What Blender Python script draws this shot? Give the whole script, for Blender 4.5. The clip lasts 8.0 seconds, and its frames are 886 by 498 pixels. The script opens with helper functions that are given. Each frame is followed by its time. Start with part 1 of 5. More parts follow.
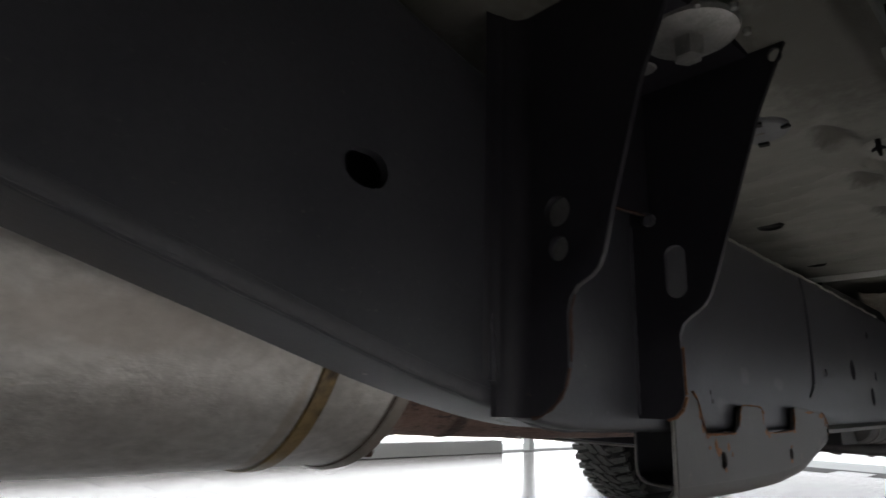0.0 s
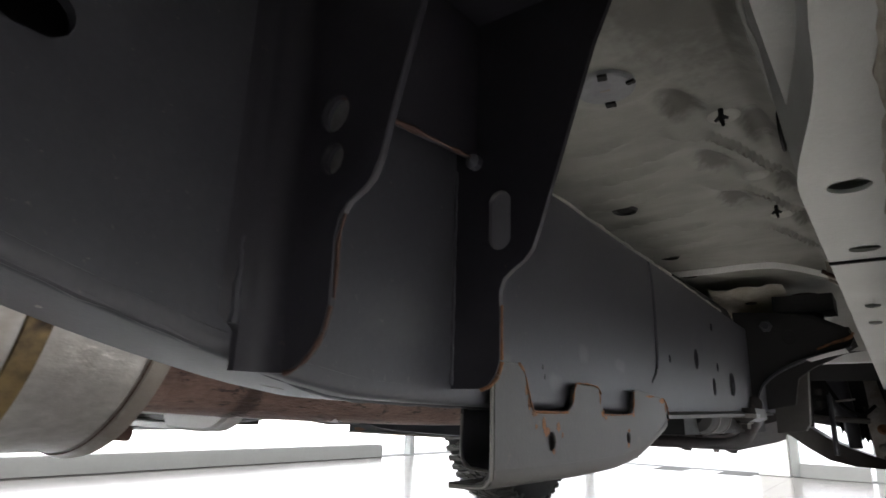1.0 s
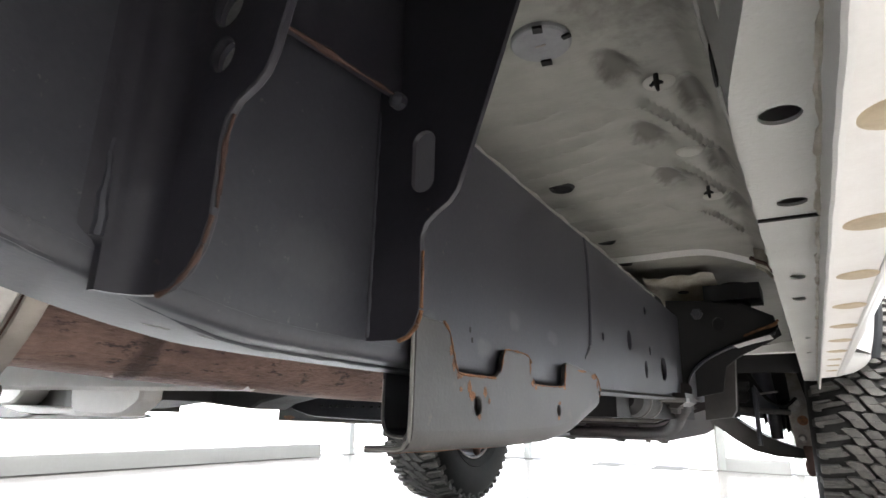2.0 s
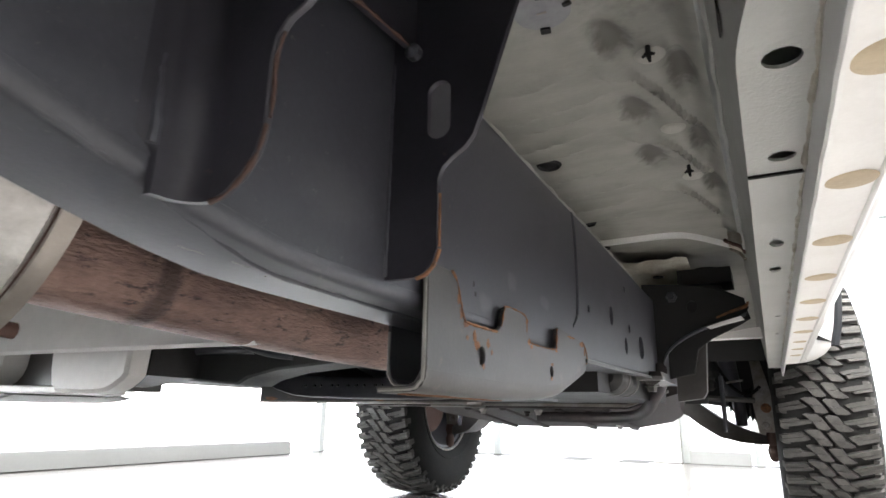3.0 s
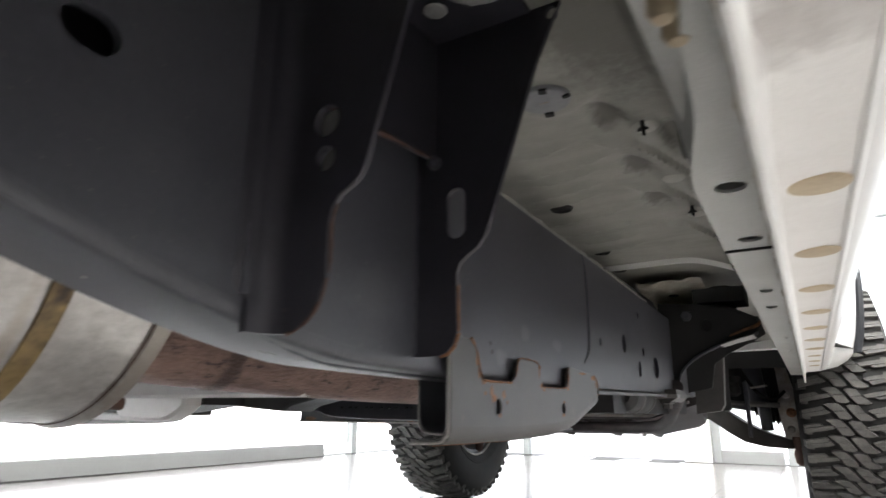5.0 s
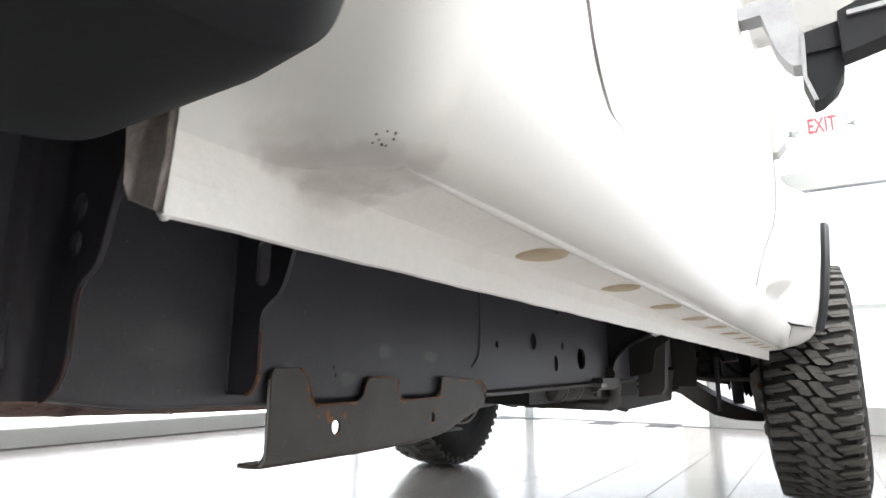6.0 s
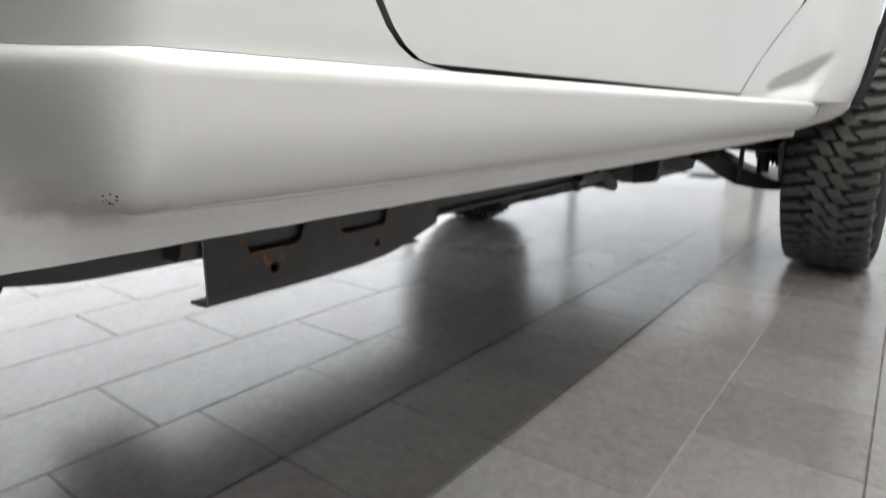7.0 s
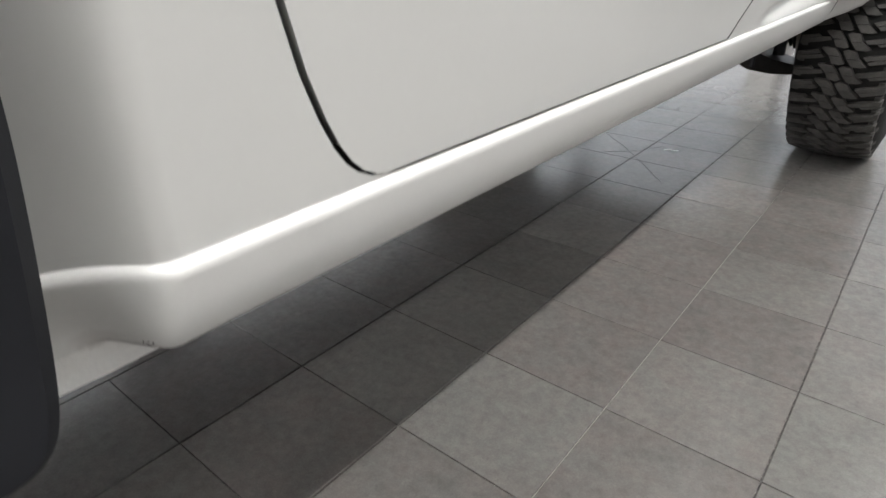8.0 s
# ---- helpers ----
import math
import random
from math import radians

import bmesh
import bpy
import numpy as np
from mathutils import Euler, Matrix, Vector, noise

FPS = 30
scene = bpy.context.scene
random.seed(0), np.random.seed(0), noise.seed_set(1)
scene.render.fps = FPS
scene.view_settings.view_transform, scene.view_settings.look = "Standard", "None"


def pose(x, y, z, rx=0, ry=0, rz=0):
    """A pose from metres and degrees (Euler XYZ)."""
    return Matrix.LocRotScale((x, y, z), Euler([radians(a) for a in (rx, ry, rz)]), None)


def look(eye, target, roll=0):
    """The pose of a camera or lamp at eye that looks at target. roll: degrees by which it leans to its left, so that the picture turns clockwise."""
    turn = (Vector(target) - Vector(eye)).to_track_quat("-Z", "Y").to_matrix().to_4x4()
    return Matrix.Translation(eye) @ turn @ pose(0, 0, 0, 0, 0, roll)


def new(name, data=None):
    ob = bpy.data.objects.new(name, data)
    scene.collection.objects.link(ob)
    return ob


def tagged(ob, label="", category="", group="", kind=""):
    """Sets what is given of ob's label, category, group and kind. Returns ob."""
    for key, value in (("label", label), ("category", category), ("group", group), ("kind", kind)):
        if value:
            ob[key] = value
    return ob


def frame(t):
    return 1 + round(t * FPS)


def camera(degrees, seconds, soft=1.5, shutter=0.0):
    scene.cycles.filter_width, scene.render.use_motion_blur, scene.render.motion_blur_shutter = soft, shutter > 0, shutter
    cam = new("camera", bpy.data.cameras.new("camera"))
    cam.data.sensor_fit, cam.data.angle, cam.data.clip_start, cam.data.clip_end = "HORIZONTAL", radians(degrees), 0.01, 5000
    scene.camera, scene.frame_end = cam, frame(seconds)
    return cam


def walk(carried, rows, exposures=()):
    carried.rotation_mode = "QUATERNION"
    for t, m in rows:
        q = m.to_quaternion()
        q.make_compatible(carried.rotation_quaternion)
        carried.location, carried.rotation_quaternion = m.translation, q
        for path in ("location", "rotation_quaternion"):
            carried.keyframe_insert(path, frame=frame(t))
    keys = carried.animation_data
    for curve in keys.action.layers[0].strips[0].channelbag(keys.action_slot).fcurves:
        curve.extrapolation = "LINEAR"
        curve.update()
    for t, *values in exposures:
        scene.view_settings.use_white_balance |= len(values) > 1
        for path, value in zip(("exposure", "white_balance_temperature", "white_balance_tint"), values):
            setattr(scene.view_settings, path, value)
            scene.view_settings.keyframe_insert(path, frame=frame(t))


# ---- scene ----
cam = camera(73.1, 8.0, 1.5, 0.3)
PATH = [
    (0, (0.2563, 0.2182, 0.4250), (-1.1625, 1.5368, 0.9235), 1.89),
    (0.5, (0.2490, 0.2716, 0.4173), (-1.0130, 1.7328, 0.9393), 1.77),
    (1, (0.2491, 0.3154, 0.4057), (-0.9054, 1.8613, 0.9325), 1.80),
    (1.5, (0.2475, 0.3390, 0.3905), (-0.8206, 1.9434, 0.9245), 1.68),
    (2, (0.2431, 0.3511, 0.3817), (-0.7601, 1.9965, 0.9168), 1.49),
    (2.2, (0.2427, 0.3555, 0.3789), (-0.7418, 2.0115, 0.9158), 1.41),
    (3.3, (0.1929, 0.3030, 0.3407), (-0.7116, 2.0045, 0.8762), 1.02),
    (3.5, (0.1600, 0.2686, 0.3405), (-0.7485, 1.9686, 0.8742), 0.87),
    (4, (0.1183, 0.2081, 0.3313), (-0.8171, 1.8962, 0.8561), 0.93),
    (4.5, (0.1528, 0.2180, 0.3506), (-0.8332, 1.8783, 0.8715), 0.86),
    (5, (0.2681, 0.2633, 0.3825), (-0.7227, 1.9179, 0.9124), 0.47),
    (5.2, (0.3132, 0.2773, 0.3938), (-0.6780, 1.9311, 0.9254), 0.47),
    (6.3, (0.4603, 0.3086, 0.4544), (-0.6306, 1.9591, 0.7478), 0.19),
    (6.5, (0.4861, 0.3112, 0.4709), (-0.6294, 1.9601, 0.6624), 0.24),
    (6.7, (0.5197, 0.3215, 0.4985), (-0.6522, 1.9420, 0.5236), 0.33),
    (7, (0.5722, 0.3481, 0.5531), (-0.6331, 1.8783, 0.0994), 0.27),
    (7.5, (0.6104, 0.3478, 0.6031), (-0.5630, 1.7618, -0.1868), -0.14),
    (8, (0.6271, 0.3497, 0.7290), (-0.5141, 1.7045, -0.1996), -0.72),
]
EXPOSURES = [(0.0, 0.0), (0.5, 0.3), (1.0, 0.98), (1.5, 1.55), (2.0, 1.82), (3.5, 1.92), (4.0, 1.80), (4.5, 1.62), (5.0, 1.44), (5.2, 1.52), (6.3, 0.78), (6.5, 0.6), (7.0, 0.04), (7.5, -0.22), (8.0, -0.2)]
walk(cam, [(t, look(eye, target, roll)) for t, eye, target, roll in PATH], EXPOSURES)

# ---- light ----
world = bpy.data.worlds.new("sky")
scene.world = world
world.use_nodes = True
wn = world.node_tree.nodes
sky = wn.new("ShaderNodeTexSky")
sky.sky_type, sky.sun_disc = "NISHITA", False
sky.sun_elevation, sky.sun_rotation = radians(48), radians(-60)
world.node_tree.links.new(sky.outputs[0], wn["Background"].inputs[0])
wn["Background"].inputs[1].default_value = 0.12

# room, in metres; the car stands along y
X0, X1, Y0, Y1, H = -3.6, 5.0, -5.0, 6.0, 3.4
STRIPS = ((1.62, 320), (2.95, 105))


def area_lamp(name, m, sx, sy, watts, colour=(1, 1, 1)):
    d = bpy.data.lights.new(name, "AREA")
    d.shape, d.size, d.size_y, d.energy, d.color = "RECTANGLE", sx, sy, watts, colour
    ob = new(name, d)
    ob.matrix_world = m
    return ob


# the light of the two ceiling strips
for x, watts in STRIPS:
    area_lamp("strip_lamp", pose(x, 0.6, H - 0.07), 0.09, 9.6, watts, (1.0, 0.985, 0.96))


# ---- materials ----
def shader(name):
    m = bpy.data.materials.new(name)
    m.use_nodes = True
    return m, m.node_tree.nodes, m.node_tree.links, m.node_tree.nodes["Principled BSDF"]


def mat(name, col, rough=0.5, metal=0.0, second=None, scale=9.0, amount=0.5, fine=140.0, grain=0.12, bump=0.15, coat=0.0, rvar=0.12, stretch=(1, 1, 1), spots=None, blotches=None):
    """A surface with broad patches of a second colour, fine grain, spots of a third, uneven gloss and relief."""
    m, n, l, b = shader(name)
    co = n.new("ShaderNodeTexCoord")
    mp = n.new("ShaderNodeMapping")
    mp.inputs["Scale"].default_value = stretch
    l.new(co.outputs["Object"], mp.inputs[0])
    broad, small = n.new("ShaderNodeTexNoise"), n.new("ShaderNodeTexNoise")
    for t, s, d in ((broad, scale, 5), (small, fine, 3)):
        t.inputs["Scale"].default_value, t.inputs["Detail"].default_value = s, d
        t.inputs["Roughness"].default_value = 0.65
        l.new(mp.outputs[0], t.inputs["Vector"])
    ramp = n.new("ShaderNodeValToRGB")
    ramp.color_ramp.elements[0].position, ramp.color_ramp.elements[1].position = 0.42, 0.66
    l.new(broad.outputs[0], ramp.inputs[0])
    mix = n.new("ShaderNodeMix")
    mix.data_type = "RGBA"
    mul = n.new("ShaderNodeMath")
    mul.operation = "MULTIPLY"
    mul.inputs[1].default_value = amount
    l.new(ramp.outputs[0], mul.inputs[0])
    l.new(mul.outputs[0], mix.inputs[0])
    mix.inputs[6].default_value = (*col, 1)
    mix.inputs[7].default_value = (*(second or [c * 0.8 for c in col]), 1)
    tone = n.new("ShaderNodeMapRange")
    tone.inputs[3].default_value, tone.inputs[4].default_value = 1 - grain, 1 + grain
    l.new(small.outputs[0], tone.inputs[0])
    val = n.new("ShaderNodeVectorMath")
    val.operation = "SCALE"
    l.new(mix.outputs[2], val.inputs[0])
    l.new(tone.outputs[0], val.inputs["Scale"])
    last = val.outputs[0]
    if spots:
        colour, size, low, high = spots
        sp = n.new("ShaderNodeTexNoise")
        sp.inputs["Scale"].default_value, sp.inputs["Detail"].default_value = size, 6
        sp.inputs["Roughness"].default_value = 0.7
        l.new(mp.outputs[0], sp.inputs["Vector"])
        sr = n.new("ShaderNodeMapRange")
        sr.inputs[1].default_value, sr.inputs[2].default_value = low, high
        l.new(sp.outputs[0], sr.inputs[0])
        m2 = n.new("ShaderNodeMix")
        m2.data_type = "RGBA"
        l.new(sr.outputs[0], m2.inputs[0])
        l.new(last, m2.inputs[6])
        m2.inputs[7].default_value = (*colour, 1)
        last = m2.outputs[2]
    for at, reach, colour, strength in blotches or ():
        # a patch of another colour: a soft ellipsoid broken up by noise
        geo, shift, squash, far = n.new("ShaderNodeNewGeometry"), n.new("ShaderNodeVectorMath"), n.new("ShaderNodeVectorMath"), n.new("ShaderNodeVectorMath")
        shift.operation, squash.operation, far.operation = "SUBTRACT", "DIVIDE", "LENGTH"
        l.new(geo.outputs["Position"], shift.inputs[0])
        shift.inputs[1].default_value = at
        l.new(shift.outputs[0], squash.inputs[0])
        squash.inputs[1].default_value = reach
        l.new(squash.outputs[0], far.inputs[0])
        ragged = n.new("ShaderNodeTexNoise")
        ragged.inputs["Scale"].default_value, ragged.inputs["Detail"].default_value = 95, 8
        l.new(geo.outputs["Position"], ragged.inputs["Vector"])
        wob = n.new("ShaderNodeMath")
        wob.operation = "MULTIPLY_ADD"
        wob.inputs[1].default_value = 0.9
        l.new(ragged.outputs[0], wob.inputs[0])
        l.new(far.outputs["Value"], wob.inputs[2])
        near = n.new("ShaderNodeMapRange")
        near.interpolation_type = "SMOOTHSTEP"
        near.inputs[1].default_value, near.inputs[2].default_value, near.inputs[3].default_value, near.inputs[4].default_value = 0.85, 1.45, strength, 0.0
        l.new(wob.outputs[0], near.inputs[0])
        m3 = n.new("ShaderNodeMix")
        m3.data_type = "RGBA"
        l.new(near.outputs[0], m3.inputs[0])
        l.new(last, m3.inputs[6])
        m3.inputs[7].default_value = (*colour, 1)
        last = m3.outputs[2]
    l.new(last, b.inputs["Base Color"])
    rr = n.new("ShaderNodeMapRange")
    rr.inputs[3].default_value, rr.inputs[4].default_value = max(rough - rvar, 0.03), min(rough + rvar, 1)
    l.new(broad.outputs[0], rr.inputs[0])
    l.new(rr.outputs[0], b.inputs["Roughness"])
    b.inputs["Metallic"].default_value = metal
    b.inputs["Coat Weight"].default_value = coat
    b.inputs["Coat Roughness"].default_value = 0.06
    if bump:
        bp = n.new("ShaderNodeBump")
        bp.inputs["Strength"].default_value, bp.inputs["Distance"].default_value = bump, 0.002
        l.new(small.outputs[0], bp.inputs["Height"])
        l.new(bp.outputs[0], b.inputs["Normal"])
    return m


# body white, set darker to hold down the lamp light on the door
WHITE = mat("white_car_paint_dim", (0.535, 0.535, 0.522), 0.36, coat=0.2, grain=0.015, bump=0.02, amount=0.4, second=(0.50, 0.50, 0.488), scale=3, rvar=0.06)
# grime at the sill's rear, with shade of the hollow fold painted in
FOLD_GRIME_SHADE = [((0.283, 0.461, 0.509), (0.06, 0.042, 0.0085), (0.42, 0.39, 0.375), 0.44), ((0.27, 0.470, 0.5045), (0.03, 0.025, 0.0095), (0.44, 0.41, 0.39), 0.38), ((0.285, 0.440, 0.514), (0.05, 0.017, 0.012), (0.48, 0.45, 0.43), 0.32)]
# sill and underside coats, lightened to paint in floor bounce
SILL = mat("sill_stone_guard_lit", (0.88, 0.88, 0.865), 0.5, second=(0.83, 0.825, 0.81), scale=14, amount=0.5, fine=260, grain=0.05, bump=0.16, coat=0.1, blotches=FOLD_GRIME_SHADE)
UNDERSIDE = mat("dirty_stone_guard_lit", (0.87, 0.865, 0.85), 0.5, second=(0.80, 0.785, 0.765), scale=16, amount=0.6, fine=260, grain=0.05, bump=0.18, spots=((0.52, 0.48, 0.45), 60, 0.68, 0.84), blotches=FOLD_GRIME_SHADE)
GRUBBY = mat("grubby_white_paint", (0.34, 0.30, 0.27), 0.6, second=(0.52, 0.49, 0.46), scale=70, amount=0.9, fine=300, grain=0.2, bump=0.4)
# same paint as the body, a lighter copy for the lit sill
SILLOUT = mat("sill_gloss_white_lit", (0.78, 0.78, 0.766), 0.42, second=(0.75, 0.75, 0.737), scale=5, amount=0.4, fine=230, grain=0.02, bump=0.05, coat=0.3, blotches=FOLD_GRIME_SHADE)
SEALER = mat("pale_sealer", (0.60, 0.60, 0.55), 0.5, second=(0.53, 0.53, 0.48), scale=40, fine=260, grain=0.06, bump=0.1)
# hollows set darker; the last two broad patches paint shade at the rear
PAN_DIRT_SHADE = [((x, y, 0.656), (0.022, 0.036, 0.1), (0.15, 0.145, 0.128), 0.95) for x, y in ((0.136, 0.795), (0.133, 0.930), (0.129, 1.052))] + [((x, y, 0.656), (0.017, 0.046, 0.1), (0.15, 0.145, 0.128), 0.95) for x, y in ((0.184, 0.868), (0.187, 1.025), (0.190, 1.170))] + [((0.17, 0.62, 0.656), (0.07, 0.17, 0.1), (0.20, 0.195, 0.175), 0.85), ((0.02, 0.30, 0.66), (0.30, 0.35, 0.2), (0.20, 0.195, 0.175), 0.9)]
PAN = mat("underbody_paint", (0.43, 0.43, 0.392), 0.45, second=(0.335, 0.335, 0.302), scale=9, amount=0.8, fine=120, grain=0.06, bump=0.10, spots=((0.26, 0.25, 0.22), 13, 0.62, 0.80), stretch=(1.0, 2.2, 1.0), blotches=PAN_DIRT_SHADE)
FRAME = mat("black_frame_paint", (0.050, 0.052, 0.064), 0.46, second=(0.068, 0.070, 0.082), scale=9, amount=0.8, fine=260, grain=0.18, bump=0.08, spots=((0.14, 0.135, 0.13), 230, 0.645, 0.72), blotches=[((0.04, y, z), (0.02, a, b), (0.15, 0.15, 0.155), w) for y, z, a, b, w in ((0.801, 0.458, 0.014, 0.010, 0.5), (0.745, 0.430, 0.016, 0.009, 0.45), (0.886, 0.454, 0.020, 0.008, 0.4), (0.670, 0.432, 0.010, 0.016, 0.4), (0.560, 0.455, 0.035, 0.022, 0.18))])
# blacker than the rail; on the mount pan it paints in missing light
MOUNTBLACK = mat("mount_black_paint_shade", (0.029, 0.028, 0.037), 0.45, second=(0.040, 0.039, 0.049), scale=12, amount=0.8, fine=260, grain=0.15, bump=0.06, spots=((0.09, 0.075, 0.065), 120, 0.66, 0.74))
DUSTY = mat("dusty_black_paint", (0.044, 0.041, 0.039), 0.48, second=(0.075, 0.070, 0.066), scale=12, amount=0.8, fine=300, grain=0.18, bump=0.1, spots=((0.16, 0.115, 0.09), 34, 0.60, 0.78))
RUST = mat("edge_rust", (0.27, 0.125, 0.058), 0.85, second=(0.13, 0.07, 0.045), scale=90, amount=1.0, fine=500, grain=0.4, bump=0.7)
MUFFLER = mat("aluminised_steel", (0.62, 0.607, 0.59), 0.40, 0.55, second=(0.48, 0.467, 0.45), scale=20, amount=0.75, fine=120, grain=0.36, bump=0.30, spots=((0.34, 0.29, 0.24), 55, 0.64, 0.80), stretch=(1.0, 0.7, 1.0), blotches=[((-0.05, 0.47, 0.47), (0.05, 0.05, 0.03), (0.40, 0.35, 0.30), 0.4), ((-0.10, 0.495, 0.42), (0.12, 0.012, 0.1), (0.30, 0.26, 0.22), 0.75), ((-0.07, 0.30, 0.46), (0.05, 0.09, 0.02), (0.45, 0.41, 0.37), 0.5), ((-0.12, 0.415, 0.40), (0.10, 0.006, 0.1), (0.40, 0.34, 0.27), 0.5)])
# golden band, darker towards the top and paler at the bottom
BAND = mat("heat_tinted_band", (0.42, 0.30, 0.13), 0.42, 0.5, second=(0.34, 0.25, 0.14), scale=9, amount=0.9, fine=200, grain=0.12, bump=0.12, blotches=[((-0.05, 0.428, 0.54), (0.25, 0.3, 0.165), (0.05, 0.038, 0.034), 1.0), ((-0.17, 0.428, 0.37), (0.06, 0.2, 0.035), (0.50, 0.46, 0.40), 0.8)])
# pipe is darker along its upper side and round the weld ring
PIPE = mat("rusty_pipe", (0.30, 0.198, 0.165), 0.5, 0.45, second=(0.15, 0.098, 0.090), scale=26, amount=1.0, fine=420, grain=0.45, bump=0.9, spots=((0.06, 0.045, 0.042), 150, 0.56, 0.64), stretch=(1, 0.3, 1), blotches=[((-0.1205, 0.568, 0.433), (0.1, 0.012, 0.1), (0.045, 0.034, 0.032), 0.75), ((-0.12, 0.60, 0.475), (0.10, 0.25, 0.035), (0.08, 0.06, 0.056), 0.6)])
# carcass rubber, darkened to paint shade into the tread grooves
RUBBER = mat("tyre_rubber", (0.016, 0.016, 0.016), 0.75, second=(0.026, 0.025, 0.024), scale=16, amount=0.8, fine=300, grain=0.25, bump=0.3)
PLASTIC = mat("grained_black_plastic", (0.015, 0.016, 0.019), 0.62, second=(0.020, 0.021, 0.024), scale=6, amount=0.6, fine=500, grain=0.08, bump=0.06)
PLUG = mat("beige_rubber_plug", (0.55, 0.46, 0.32), 0.6, second=(0.45, 0.37, 0.26), scale=40, amount=0.8, fine=300, grain=0.1, bump=0.2)
SHIELD = mat("aluminium_shield", (0.80, 0.79, 0.78), 0.5, 0.1, second=(0.70, 0.69, 0.68), scale=8, amount=0.5, fine=60, grain=0.08, bump=0.2)
ALLOY = mat("dull_alloy", (0.30, 0.29, 0.28), 0.45, 0.8, second=(0.16, 0.12, 0.09), scale=20, amount=0.7, fine=200, grain=0.2, bump=0.3)
DARKRUST = mat("dark_rust", (0.085, 0.046, 0.036), 0.75, scale=30, fine=300, grain=0.3, bump=0.5)
CHIP = mat("bare_chip", (0.30, 0.29, 0.27), 0.5, scale=40, fine=300, grain=0.2, bump=0.2)
ZINC = mat("zinc_plate", (0.55, 0.55, 0.54), 0.4, 0.6, second=(0.35, 0.35, 0.34), scale=60, amount=0.8, fine=300, grain=0.2, bump=0.3)
BRACKET = mat("stained_pale_metal", (0.52, 0.50, 0.44), 0.5, second=(0.25, 0.21, 0.15), scale=28, amount=0.9, fine=200, grain=0.15, bump=0.4)
SILLGREY = mat("inner_sill_paint", (0.52, 0.53, 0.51), 0.45, second=(0.45, 0.46, 0.44), scale=8, amount=0.7, fine=320, grain=0.06, bump=0.35, spots=((0.3, 0.29, 0.27), 24, 0.68, 0.8))
TREADRUBBER = mat("dusty_tread_rubber", (0.047, 0.045, 0.043), 0.72, second=(0.082, 0.079, 0.073), scale=30, amount=0.8, fine=400, grain=0.35, bump=0.4)
DARK = mat("black_grease", (0.012, 0.012, 0.013), 0.55, scale=15, fine=200, grain=0.2, bump=0.3)
DARKGUARD = mat("greasy_guard", (0.026, 0.021, 0.022), 0.55, second=(0.055, 0.042, 0.042), scale=14, amount=0.9, fine=180, grain=0.3, bump=0.4, spots=((0.12, 0.09, 0.075), 40, 0.62, 0.74))
PALE = mat("chalky_pale_metal", (0.68, 0.65, 0.57), 0.55, second=(0.42, 0.36, 0.27), scale=22, amount=0.8, fine=200, grain=0.12, bump=0.4)
CAP = mat("grey_cap", (0.36, 0.37, 0.39), 0.5, second=(0.27, 0.27, 0.29), scale=25, amount=0.7, fine=220, grain=0.1, bump=0.15)
GAP = mat("door_seal", (0.01, 0.01, 0.01), 0.8, bump=0.1)
WALL = mat("white_wall_paint", (0.82, 0.82, 0.80), 0.6, second=(0.79, 0.79, 0.77), scale=1.2, amount=0.5, fine=60, grain=0.015, bump=0.08)
# for the walls out of view: grey cuts the light they bounce back
FARWALL = mat("unseen_wall_grey", (0.34, 0.34, 0.335), 0.6, second=(0.31, 0.31, 0.305), scale=1.2, amount=0.5, fine=60, grain=0.02, bump=0.08)
TRIM = mat("grey_trim", (0.25, 0.252, 0.25), 0.55, second=(0.21, 0.21, 0.21), scale=3, amount=0.5, fine=60, grain=0.06, bump=0.08)
STEEL = mat("grey_metal_post", (0.33, 0.345, 0.34), 0.5, 0.2, scale=4, fine=80, grain=0.05, bump=0.05)
# dark grout with one broad paler stretch beside the car
GROUT = mat("uneven_grout", (0.050, 0.048, 0.046), 0.8, second=(0.09, 0.085, 0.08), scale=6, amount=0.8, fine=300, grain=0.2, bump=0.2, blotches=[((0.21, 1.15, 0.0), (0.42, 1.9, 0.1), (0.34, 0.32, 0.30), 0.9)])


for sheen in (FRAME, DUSTY):
    sheen.node_tree.nodes["Principled BSDF"].inputs["Coat Weight"].default_value = 0.25
    sheen.node_tree.nodes["Principled BSDF"].inputs["Coat Roughness"].default_value = 0.4
for dull, level in ((PLASTIC, 0.16), (RUBBER, 0.2), (WHITE, 0.3)):
    dull.node_tree.nodes["Principled BSDF"].inputs["Specular IOR Level"].default_value = level


